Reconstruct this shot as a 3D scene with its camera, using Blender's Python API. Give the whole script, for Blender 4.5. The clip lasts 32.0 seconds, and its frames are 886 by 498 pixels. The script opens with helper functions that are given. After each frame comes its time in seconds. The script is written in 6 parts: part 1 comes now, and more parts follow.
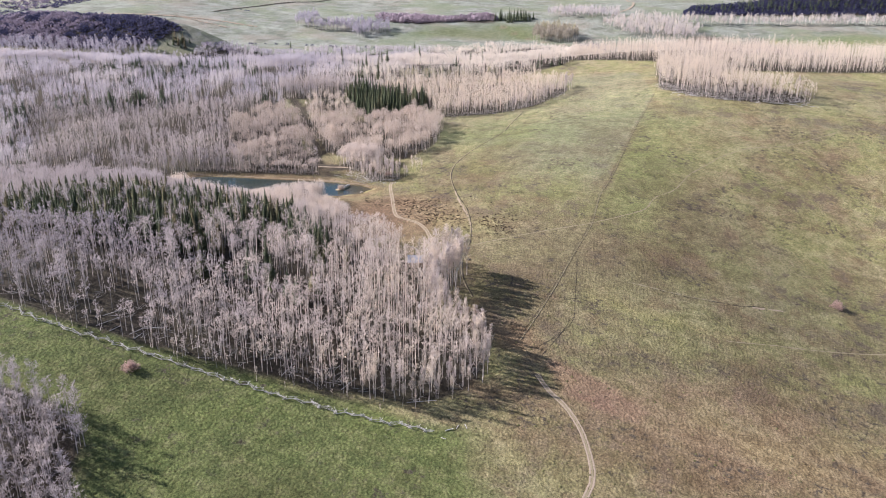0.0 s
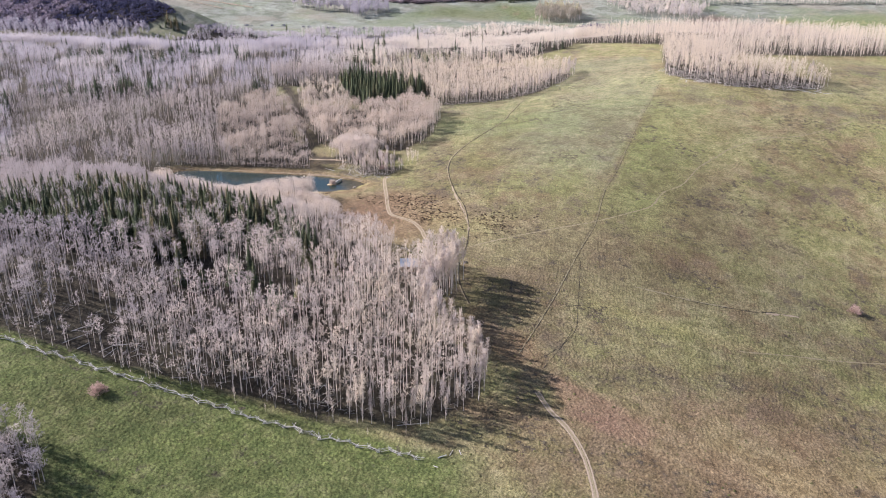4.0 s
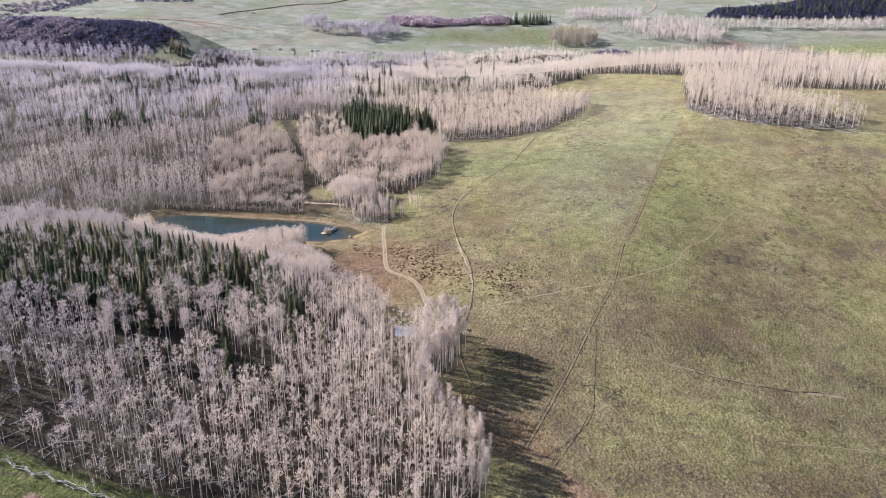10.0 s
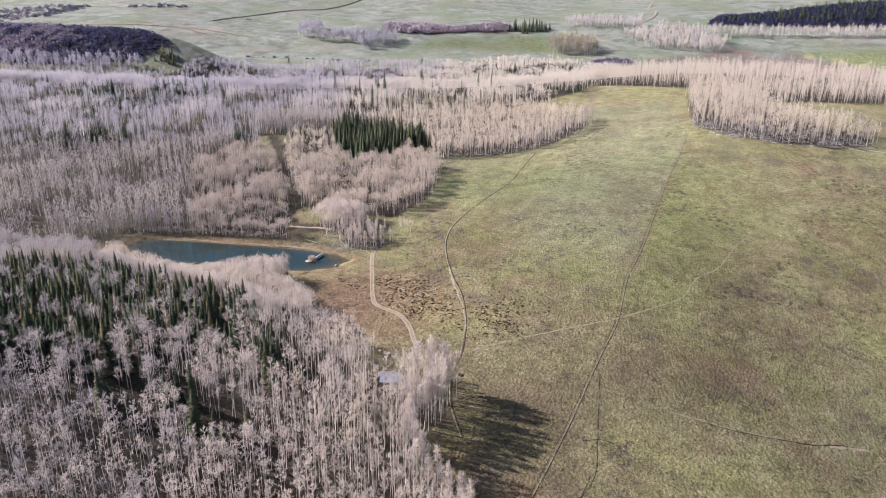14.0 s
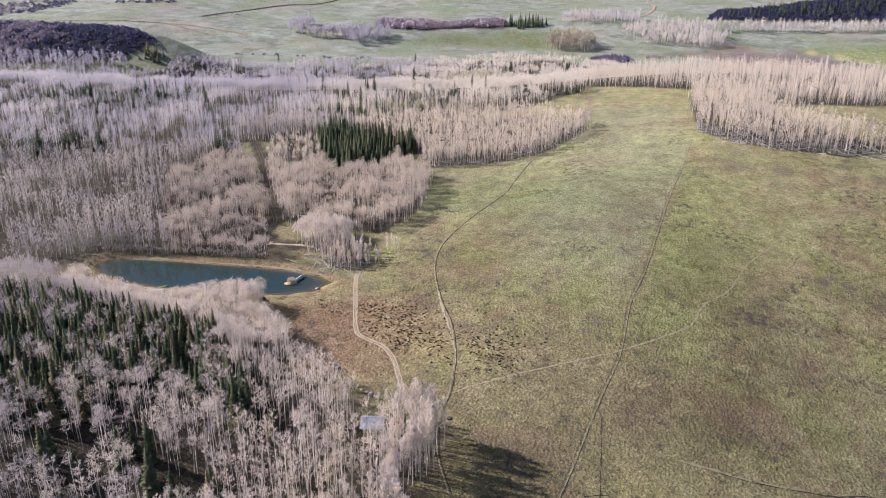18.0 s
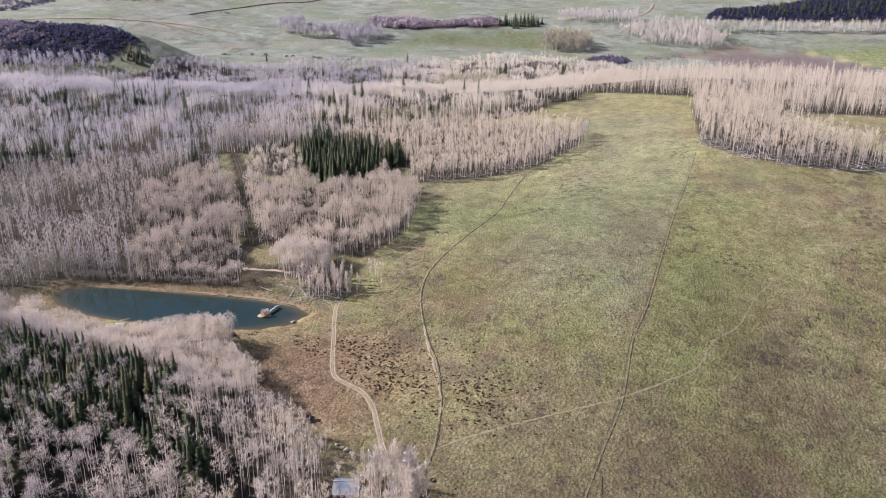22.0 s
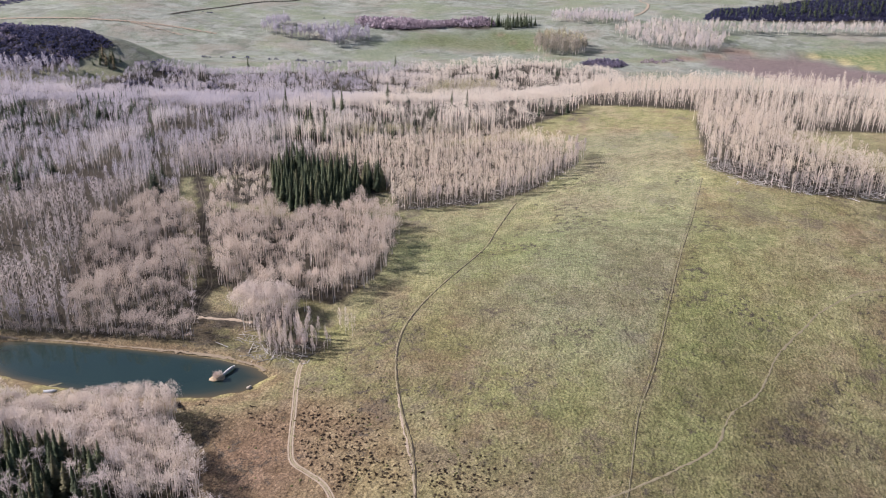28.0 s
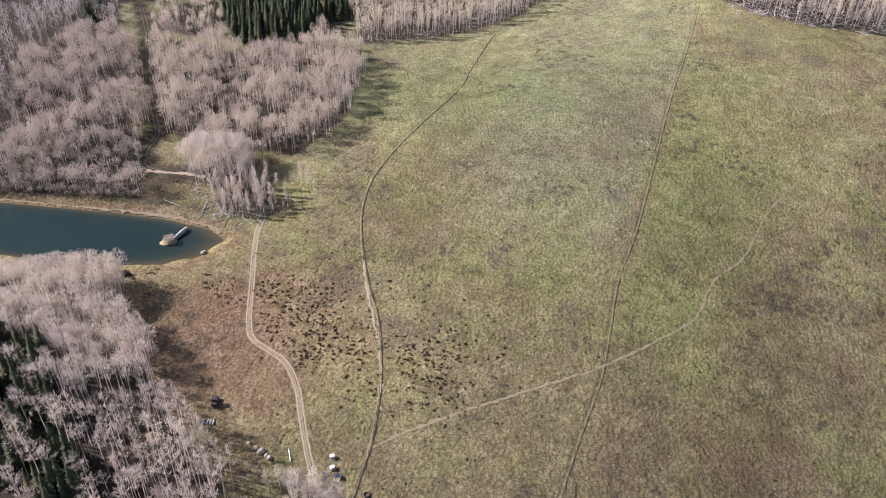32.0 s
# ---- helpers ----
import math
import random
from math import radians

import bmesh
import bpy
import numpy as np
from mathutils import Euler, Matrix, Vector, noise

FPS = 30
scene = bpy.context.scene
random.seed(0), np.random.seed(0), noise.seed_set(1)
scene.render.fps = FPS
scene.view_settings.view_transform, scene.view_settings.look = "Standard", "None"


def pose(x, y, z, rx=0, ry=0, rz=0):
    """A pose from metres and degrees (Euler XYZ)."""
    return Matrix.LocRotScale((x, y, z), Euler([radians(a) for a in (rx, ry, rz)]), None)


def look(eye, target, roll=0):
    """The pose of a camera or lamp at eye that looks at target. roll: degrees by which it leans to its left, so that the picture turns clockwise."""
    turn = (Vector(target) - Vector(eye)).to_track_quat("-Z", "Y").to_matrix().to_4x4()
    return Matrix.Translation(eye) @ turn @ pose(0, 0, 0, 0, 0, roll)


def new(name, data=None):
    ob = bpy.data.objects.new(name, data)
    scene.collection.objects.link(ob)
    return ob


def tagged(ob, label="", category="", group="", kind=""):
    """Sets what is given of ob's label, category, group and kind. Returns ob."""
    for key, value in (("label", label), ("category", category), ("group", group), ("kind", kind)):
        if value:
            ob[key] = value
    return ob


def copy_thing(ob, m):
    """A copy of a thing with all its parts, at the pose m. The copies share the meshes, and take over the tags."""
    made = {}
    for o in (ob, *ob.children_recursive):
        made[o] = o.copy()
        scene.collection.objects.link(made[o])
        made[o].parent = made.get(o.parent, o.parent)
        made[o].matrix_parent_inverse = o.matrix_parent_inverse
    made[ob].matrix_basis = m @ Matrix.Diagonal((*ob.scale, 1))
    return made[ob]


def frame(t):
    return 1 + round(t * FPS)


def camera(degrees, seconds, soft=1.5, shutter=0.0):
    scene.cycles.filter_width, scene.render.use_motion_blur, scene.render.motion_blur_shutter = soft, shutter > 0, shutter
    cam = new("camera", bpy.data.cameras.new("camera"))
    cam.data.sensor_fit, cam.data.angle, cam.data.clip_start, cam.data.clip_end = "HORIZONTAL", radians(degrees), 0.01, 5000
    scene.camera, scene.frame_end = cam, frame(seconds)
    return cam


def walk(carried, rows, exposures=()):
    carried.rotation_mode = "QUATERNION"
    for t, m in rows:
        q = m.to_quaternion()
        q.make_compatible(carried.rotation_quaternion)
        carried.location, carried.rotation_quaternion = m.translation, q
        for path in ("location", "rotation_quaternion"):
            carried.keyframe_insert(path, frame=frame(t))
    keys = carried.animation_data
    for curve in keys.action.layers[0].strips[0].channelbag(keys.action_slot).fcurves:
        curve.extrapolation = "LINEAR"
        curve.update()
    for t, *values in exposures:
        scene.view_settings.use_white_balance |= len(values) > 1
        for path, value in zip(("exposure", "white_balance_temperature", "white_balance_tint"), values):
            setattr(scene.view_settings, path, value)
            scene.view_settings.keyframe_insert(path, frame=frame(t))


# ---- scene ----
# ---------------------------------------------------------------- camera
cam = camera(60.0, 32.0, soft=1.0)
ROWS = (
    (0, 0.00, 0.00, 114.33, 68.775, -0.622, 6.507),
    (0.5, 0.07, 2.35, 114.54, 68.377, -0.557, 6.502),
    (1, 0.14, 4.71, 114.76, 68.042, -0.503, 6.519),
    (1.5, 0.21, 7.09, 114.99, 67.758, -0.454, 6.527),
    (2, 0.28, 9.50, 115.22, 67.549, -0.407, 6.510),
    (2.5, 0.36, 11.95, 115.46, 67.365, -0.398, 6.524),
    (3, 0.45, 14.43, 115.72, 67.246, -0.387, 6.543),
    (3.5, 0.53, 16.96, 115.98, 67.175, -0.400, 6.592),
    (5.5, 0.81, 27.98, 117.26, 67.763, -0.516, 6.724),
    (6, 0.83, 30.85, 117.60, 67.851, -0.546, 6.719),
    (6.5, 0.85, 33.74, 117.93, 67.983, -0.541, 6.728),
    (7, 0.85, 36.63, 118.27, 68.089, -0.514, 6.803),
    (7.5, 0.85, 39.53, 118.60, 68.104, -0.487, 7.333),
    (8, 0.85, 42.44, 118.93, 68.208, -0.474, 7.721),
    (8.5, 0.84, 45.36, 119.26, 68.303, -0.467, 7.713),
    (9, 0.83, 48.28, 119.58, 68.419, -0.495, 7.743),
    (9.5, 0.81, 51.21, 119.90, 68.453, -0.514, 7.743),
    (10, 0.79, 54.15, 120.22, 68.538, -0.528, 7.734),
    (10.5, 0.78, 57.09, 120.53, 68.605, -0.534, 7.748),
    (11, 0.76, 60.04, 120.84, 68.682, -0.540, 7.753),
    (11.5, 0.75, 63.00, 121.14, 68.703, -0.560, 7.747),
    (12, 0.73, 65.96, 121.44, 68.757, -0.591, 7.760),
    (12.5, 0.71, 68.94, 121.74, 68.773, -0.600, 7.745),
    (13, 0.69, 71.93, 122.04, 68.802, -0.585, 7.744),
    (13.5, 0.67, 74.93, 122.33, 68.788, -0.624, 7.748),
    (14, 0.64, 77.94, 122.62, 68.803, -0.657, 7.738),
    (14.5, 0.61, 80.97, 122.90, 68.772, -0.649, 7.726),
    (15, 0.57, 84.01, 123.19, 68.761, -0.627, 7.697),
    (15.5, 0.54, 87.06, 123.47, 68.721, -0.620, 7.654),
    (17.5, 0.34, 99.67, 124.61, 68.441, -0.571, 7.492),
    (18, 0.30, 102.90, 124.94, 68.278, -0.595, 7.466),
    (18.5, 0.26, 106.14, 125.28, 68.144, -0.637, 7.423),
    (19, 0.23, 109.39, 125.63, 68.030, -0.683, 7.395),
    (19.5, 0.21, 112.64, 125.99, 67.937, -0.702, 7.349),
    (20, 0.19, 115.91, 126.35, 67.862, -0.702, 7.325),
    (20.5, 0.17, 119.17, 126.72, 67.922, -0.721, 7.318),
    (21, 0.16, 122.45, 127.09, 68.025, -0.740, 7.258),
    (21.5, 0.15, 125.72, 127.47, 68.031, -0.761, 7.214),
    (22, 0.14, 129.00, 127.84, 67.963, -0.756, 7.167),
    (22.5, 0.14, 132.28, 128.21, 67.957, -0.791, 7.167),
    (23, 0.14, 135.55, 128.59, 68.019, -0.855, 7.161),
    (23.5, 0.14, 138.83, 128.96, 68.130, -0.824, 7.113),
    (24, 0.14, 142.11, 129.33, 68.207, -0.803, 7.060),
    (24.5, 0.14, 145.38, 129.69, 68.078, -0.804, 7.036),
    (25, 0.14, 148.66, 130.06, 68.011, -0.800, 6.974),
    (25.5, 0.14, 151.94, 130.43, 67.908, -0.782, 6.926),
    (27.5, 0.10, 165.02, 131.90, 67.585, -0.899, 6.837),
    (28, 0.09, 168.18, 132.22, 67.606, -0.947, 6.718),
    (28.5, 0.08, 171.32, 132.53, 67.580, -0.970, 6.336),
    (29, 0.07, 174.43, 132.83, 67.628, -0.966, 5.779),
    (29.5, 0.05, 177.50, 133.11, 67.631, -0.952, 5.744),
    (30, 0.03, 180.53, 133.38, 67.976, -1.014, 5.744),
    (30.5, 0.02, 183.52, 133.64, 68.158, -1.134, 5.668),
    (31, 0.00, 186.48, 133.89, 66.957, -1.305, 5.482),
    (31.5, -0.01, 189.41, 134.13, 60.847, -1.458, 5.247),
    (31.6, -0.01, 190.00, 134.17, 59.199, -1.486, 5.230),
    (32, -0.02, 192.34, 134.36, 53.795, -1.590, 5.186),
)
walk(cam, [(t, pose(x, y, z, rx, ry, rz)) for t, x, y, z, rx, ry, rz in ROWS], ((0, 1.45, 6080, 20.0), (12, 1.38, 6060, 19.8), (25, 1.20, 6110, 20.2), (32, 1.22, 6170, 20.4)))

# ---------------------------------------------------------------- light
SUN_AZ, SUN_EL = radians(278), radians(32.5)      # clockwise from +y, above the horizon
world = bpy.data.worlds.new("sky")
scene.world = world
world.use_nodes = True
wn = world.node_tree.nodes
sky = wn.new("ShaderNodeTexSky")
sky.sky_type, sky.sun_disc = "NISHITA", False
sky.sun_elevation, sky.sun_rotation = SUN_EL, SUN_AZ
sky.air_density, sky.dust_density = 1.0, 1.0
wn["Background"].inputs["Strength"].default_value = 0.055
world.node_tree.links.new(sky.outputs[0], wn["Background"].inputs["Color"])
sun = new("sun", bpy.data.lights.new("sun", "SUN"))
sun.data.energy, sun.data.angle, sun.data.color = 5.0, radians(0.53), (1.0, 0.955, 0.90)
toward = Vector((math.sin(SUN_AZ) * math.cos(SUN_EL), math.cos(SUN_AZ) * math.cos(SUN_EL), math.sin(SUN_EL)))
sun.matrix_world = look((0, 0, 400), Vector((0, 0, 400)) - toward)

# ---------------------------------------------------------------- the lie of the land
KNOLL = (23.3, 1.7, -3.3, -1.8, -12.3, 10.2, -3.1, 1.1, -2.4, -16.4, -2.1, -5.6, 8.4, 0.8, -10.2,
         2.7, 0.5, -0.2, 5.4, 0.2, 6.4, 0.5, -6.6, 9.4, 4.3)


def ease(v, a, b):
    s = np.clip((v - a) / (b - a), 0, 1)
    return s * s * (3 - 2 * s)


def land(x, y):
    """Height of the ground: a tilted meadow with soft knolls, a valley behind it and the hills beyond."""
    x, y = np.asarray(x, float), np.asarray(y, float)
    near = 0.5 + 0.025 * np.clip(x, -260, 400) + 0.075 * (np.clip(y, 40, 680) - 350)
    for i, h in enumerate(KNOLL):
        a, b = -180 + 90 * (i % 5), 190 + 90 * (i // 5)
        near = near + h * np.exp(-((x - a) ** 2 + (y - b) ** 2) / 11250)
    back = y + 0.3 * np.clip(-x, 0, 600)
    far = -12 + 26 * ease(back, 1180, 1400) + 0.055 * np.clip(back - 1400, 0, 3000) + 8 * ease(-x, 250, 700)
    far = far + (4 * np.sin(x / 130 + 1) * np.sin(y / 170) + 2.5 * np.sin(x / 61 + y / 140) * np.sin(y / 83 + 2)) * ease(y, 800, 1100)
    far = far + 42 * np.exp(-((x + 555) / 160) ** 4 - ((y - 930) / 62) ** 2) + 14 * np.exp(-((x + 400) / 60) ** 2 - ((y - 915) / 40) ** 2)
    far = far + 30 * np.exp(-((x - 560) / 220) ** 2 - ((y - 1500) / 70) ** 2)
    k = ease(y - 0.12 * np.clip(x, -300, 300), 655, 900)
    brow = 11 * np.exp(-((x - 120) / 130) ** 2 - ((y - 738) / 46) ** 2)
    return near * (1 - k) + far * k + brow


POND = ((-78, 371), (-84, 376), (-96, 379.5), (-113, 381), (-134, 382), (-152, 382.5), (-170, 382), (-177, 379), (-180, 373),
        (-172, 366), (-160, 360), (-140, 356.5), (-120, 355), (-102, 356), (-91, 358.5), (-82.5, 363))


def inside(poly, x, y):
    """True where the points lie in the polygon."""
    x, y = np.asarray(x, float), np.asarray(y, float)
    r = np.zeros(x.shape, bool)
    for (ax, ay), (bx, by) in zip(poly, poly[1:] + poly[:1]):
        hit = ((ay > y) != (by > y)) & (x < (bx - ax) * (y - ay) / ((by - ay) or 1e-9) + ax)
        r ^= hit
    return r


def off_line(line, x, y):
    """Distance of the points from a polyline."""
    x, y = np.asarray(x, float), np.asarray(y, float)
    best = np.full(x.shape, 1e9)
    for (ax, ay), (bx, by) in zip(line, line[1:]):
        dx, dy = bx - ax, by - ay
        s = np.clip(((x - ax) * dx + (y - ay) * dy) / (dx * dx + dy * dy), 0, 1)
        best = np.minimum(best, np.hypot(x - ax - s * dx, y - ay - s * dy))
    return best


def edge(poly, x, y):
    """Signed distance from a polygon's edge, negative inside."""
    d = off_line(poly + poly[:1], x, y)
    return np.where(inside(poly, x, y), -d, d)


def ground_z(x, y):
    """The land with the pond dug into it and its low dam along the far shore."""
    x, y = np.asarray(x, float), np.asarray(y, float)
    z = land(x, y)
    near = (x > -260) & (x < -20) & (y > 300) & (y < 440)
    if not near.any():
        return z
    d = edge(POND, x, y)
    bank = 0.25 + 0.05 * np.clip(d, 0, 30)
    k = 1 - ease(d, 4, 26)
    out = z * (1 - k) + bank * k
    dam = 1.3 * np.exp(-((d - 5.5) / 2.6) ** 2) * ease(y, 372, 380) * ease(-x, 84, 96)
    out = out + np.where(d > 0, dam, 0)
    out = np.where(d < 0.5, 0.27 - np.minimum(3.0, 0.42 * (0.5 - d)), out)
    return np.where(near, out, z)


def gz(x, y):
    return float(ground_z(np.array([x]), np.array([y]))[0])


# ---------------------------------------------------------------- materials
class Nodes:
    """Short hand for building one node material."""

    def __init__(self, name, rough=0.8, metal=0.0, spec=0.3):
        self.m = bpy.data.materials.new(name)
        self.m.use_nodes = True
        self.t = self.m.node_tree
        self.b = self.t.nodes["Principled BSDF"]
        self.b.inputs["Roughness"].default_value = rough
        self.b.inputs["Metallic"].default_value = metal
        self.b.inputs["Specular IOR Level"].default_value = spec

    def node(self, kind, **ins):
        n = self.t.nodes.new(kind)
        for k, v in ins.items():
            self.put(n.inputs[k.replace("_", " ")], v)
        return n

    def put(self, socket, v):
        if isinstance(v, bpy.types.NodeSocket):
            self.t.links.new(v, socket)
        elif isinstance(v, tuple) and len(v) == 3 and socket.type == "RGBA":
            socket.default_value = (*v, 1)
        else:
            socket.default_value = v

    def noise(self, scale, detail=4.0, rough=0.6, where=None):
        n = self.node("ShaderNodeTexNoise", Scale=scale, Detail=detail, Roughness=rough)
        self.put(n.inputs["Vector"], where if where is not None else self.place())
        return n.outputs[0]

    def place(self):
        return self.node("ShaderNodeNewGeometry").outputs["Position"]

    def local(self):
        return self.node("ShaderNodeTexCoord").outputs["Object"]

    def ramp(self, v, *stops):
        n = self.node("ShaderNodeValToRGB")
        self.put(n.inputs[0], v)
        e = n.color_ramp.elements
        while len(e) < len(stops):
            e.new(0.5)
        for s, (p, c) in zip(e, stops):
            s.position, s.color = p, (*c, 1) if isinstance(c, tuple) else (c, c, c, 1)
        return n.outputs[0]

    def mix(self, f, a, b, kind="MIX"):
        n = self.t.nodes.new("ShaderNodeMix")
        n.data_type, n.blend_type = "RGBA", kind
        self.put(n.inputs[0], f)
        self.put(n.inputs[6], a)
        self.put(n.inputs[7], b)
        return n.outputs[2]

    def math(self, op, a, b=0.0):
        n = self.t.nodes.new("ShaderNodeMath")
        n.operation = op
        self.put(n.inputs[0], a)
        self.put(n.inputs[1], b)
        return n.outputs[0]

    def attr(self, name):
        n = self.t.nodes.new("ShaderNodeAttribute")
        n.attribute_name = name
        return n.outputs["Fac"]

    def bump(self, h, strength=0.5, dist=0.1):
        n = self.node("ShaderNodeBump", Strength=strength, Distance=dist, Height=h)
        self.t.links.new(n.outputs[0], self.b.inputs["Normal"])

    def done(self, colour):
        self.put(self.b.inputs["Base Color"], colour)
        return self.m


def ground_material():
    n = Nodes("turf", 0.95, spec=0.1)
    fine, mid, wide = n.noise(0.9, 8, 0.85), n.noise(0.22, 8, 0.72), n.noise(0.03, 6, 0.62)
    patch, spot = n.noise(0.017, 7, 0.68), n.noise(0.065, 6, 0.7)
    grass = n.ramp(mid, (0.37, (0.142, 0.126, 0.070)), (0.5, (0.188, 0.168, 0.096)), (0.63, (0.244, 0.216, 0.130)))
    green = n.ramp(mid, (0.36, (0.066, 0.082, 0.031)), (0.52, (0.104, 0.119, 0.046)), (0.66, (0.150, 0.152, 0.074)))
    dry = n.ramp(mid, (0.38, (0.134, 0.096, 0.058)), (0.55, (0.202, 0.150, 0.094)), (0.75, (0.258, 0.205, 0.135)))
    red = n.ramp(mid, (0.3, (0.138, 0.086, 0.062)), (0.7, (0.215, 0.146, 0.104)))
    litter_shade = n.ramp(fine, (0.3, (0.026, 0.023, 0.018)), (0.55, (0.058, 0.049, 0.037)), (0.75, (0.13, 0.112, 0.088)))
    olive = n.ramp(mid, (0.37, (0.119, 0.117, 0.053)), (0.63, (0.204, 0.191, 0.092)))
    c = n.mix(n.ramp(patch, (0.43, 0.0), (0.57, 0.95)), grass, olive)
    c = n.mix(n.ramp(spot, (0.51, 0.0), (0.60, 0.6)), c, (0.145, 0.106, 0.066))
    c = n.mix(n.ramp(n.noise(0.047, 6, 0.7), (0.50, 0.0), (0.60, 0.6)), c, n.ramp(mid, (0.37, (0.100, 0.102, 0.044)), (0.63, (0.168, 0.160, 0.075))))
    c = n.mix(n.ramp(n.noise(0.033, 7, 0.72), (0.51, 0.0), (0.62, 0.6)), c, n.ramp(mid, (0.37, (0.128, 0.092, 0.062)), (0.63, (0.205, 0.158, 0.110))))
    bare = n.math("MULTIPLY", n.ramp(n.noise(0.055, 8, 0.78), (0.52, 0.0), (0.58, 0.9)), n.ramp(n.noise(0.014, 4, 0.6), (0.46, 0.0), (0.53, 1.0)))
    c = n.mix(bare, c, (0.098, 0.080, 0.060))
    c = n.mix(n.ramp(n.math("ADD", n.attr("lush"), n.math("MULTIPLY", n.math("SUBTRACT", wide, 0.5), 0.9)), (0.25, 0.0), (0.75, 1.0)), c, green)
    c = n.mix(n.ramp(n.math("ADD", n.attr("dry"), n.math("MULTIPLY", n.math("SUBTRACT", wide, 0.5), -0.8)), (0.3, 0.0), (0.8, 1.0)), c, dry)
    c = n.mix(n.ramp(n.math("ADD", n.attr("red"), n.math("MULTIPLY", n.math("SUBTRACT", mid, 0.5), 0.8)), (0.3, 0.0), (0.75, 0.85)), c, red)
    c = n.mix(n.ramp(n.math("ADD", n.attr("gold"), n.math("MULTIPLY", n.math("SUBTRACT", mid, 0.5), 0.7)), (0.3, 0.0), (0.7, 1.0)), c, n.ramp(mid, (0.36, (0.19, 0.162, 0.078)), (0.64, (0.27, 0.232, 0.116))))
    deep = n.ramp(mid, (0.36, (0.094, 0.106, 0.042)), (0.52, (0.142, 0.150, 0.064)), (0.66, (0.190, 0.186, 0.092)))
    c = n.mix(n.ramp(n.math("ADD", n.attr("deep"), n.math("MULTIPLY", n.math("SUBTRACT", wide, 0.5), 1.0)), (0.3, 0.0), (0.95, 0.62)), c, deep)
    ash = n.ramp(mid, (0.36, (0.122, 0.127, 0.082)), (0.52, (0.168, 0.169, 0.111)), (0.66, (0.220, 0.210, 0.145)))
    c = n.mix(n.ramp(n.math("ADD", n.attr("ash"), n.math("MULTIPLY", n.math("SUBTRACT", wide, 0.5), 1.2)), (0.3, 0.0), (1.0, 0.58)), c, ash)
    speck = n.ramp(fine, (0.38, (0.72, 0.72, 0.72)), (0.50, (1.0, 1.0, 1.0)), (0.62, (1.26, 1.25, 1.21)))
    grit = n.ramp(n.noise(2.4, 4, 0.8), (0.39, (0.46, 0.47, 0.48)), (0.48, (0.93, 0.925, 0.91)), (0.60, (1.27, 1.26, 1.20)))
    # far grass greyed towards blue-green: distance haze painted into its colour
    hazy_grass = n.ramp(n.noise(0.035, 8, 0.75), (0.36, (0.124, 0.141, 0.116)), (0.50, (0.192, 0.209, 0.178)), (0.64, (0.270, 0.277, 0.252)))
    heath = n.mix(n.ramp(n.noise(0.011, 7, 0.7), (0.48, 0.0), (0.60, 0.75)), hazy_grass, (0.212, 0.190, 0.160))
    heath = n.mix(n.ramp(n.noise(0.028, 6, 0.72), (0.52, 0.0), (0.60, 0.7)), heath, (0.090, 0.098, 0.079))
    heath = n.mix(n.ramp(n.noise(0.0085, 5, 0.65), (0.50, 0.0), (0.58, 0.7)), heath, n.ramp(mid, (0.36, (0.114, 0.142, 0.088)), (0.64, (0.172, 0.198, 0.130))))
    c = n.mix(n.attr("hazy_grass"), c, heath)
    c = n.mix(n.attr("plough"), c, n.ramp(mid, (0.3, (0.108, 0.077, 0.074)), (0.7, (0.170, 0.126, 0.119))))
    # leaf litter, plus shade painted on the pond shore, far hill and bank
    c = n.mix(n.ramp(n.math("ADD", n.attr("litter_shade"), n.math("MULTIPLY", n.math("SUBTRACT", mid, 0.5), 0.7)), (0.3, 0.0), (0.7, 1.0)), c, litter_shade)
    # lightens hay and ridge, and paints hazy brightness over the far meadow
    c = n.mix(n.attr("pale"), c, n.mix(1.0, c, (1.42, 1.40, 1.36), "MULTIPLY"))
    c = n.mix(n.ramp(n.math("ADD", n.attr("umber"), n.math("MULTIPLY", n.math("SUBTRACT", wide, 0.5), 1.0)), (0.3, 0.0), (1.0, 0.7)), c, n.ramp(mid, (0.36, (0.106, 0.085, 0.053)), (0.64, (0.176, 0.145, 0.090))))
    tone = n.ramp(n.noise(0.021, 6, 0.66), (0.38, (0.84, 0.80, 0.78)), (0.47, (0.98, 0.96, 0.94)), (0.53, (1.02, 1.04, 0.98)), (0.62, (1.12, 1.16, 1.02)))
    c = n.mix(n.attr("tufty"), c, n.mix(1.0, c, tone, "MULTIPLY"))
    scab = n.math("MULTIPLY", n.ramp(n.noise(0.45, 5, 0.72), (0.52, 0.0), (0.58, 0.9)), n.ramp(n.noise(0.034, 7, 0.75), (0.51, 0.0), (0.58, 1.0)))
    c = n.mix(n.math("MULTIPLY", scab, n.attr("tufty")), c, (0.060, 0.050, 0.040))
    crust = n.math("MULTIPLY", n.ramp(n.noise(0.42, 7, 0.8), (0.46, 0.0), (0.54, 0.9)), n.ramp(n.math("ADD", n.attr("scab"), n.math("MULTIPLY", n.math("SUBTRACT", mid, 0.5), 1.4)), (0.25, 0.0), (0.75, 1.0)))
    c = n.mix(crust, c, n.ramp(fine, (0.4, (0.046, 0.038, 0.030)), (0.6, (0.098, 0.078, 0.058))))
    lumps = n.node("ShaderNodeTexVoronoi", Scale=1.0, Randomness=1.0)
    n.put(lumps.inputs["Vector"], n.mix(0.35, n.place(), n.node("ShaderNodeTexNoise", Scale=1.2, Detail=3.0).outputs["Color"], "ADD"))
    tuft = lumps.outputs["Distance"]
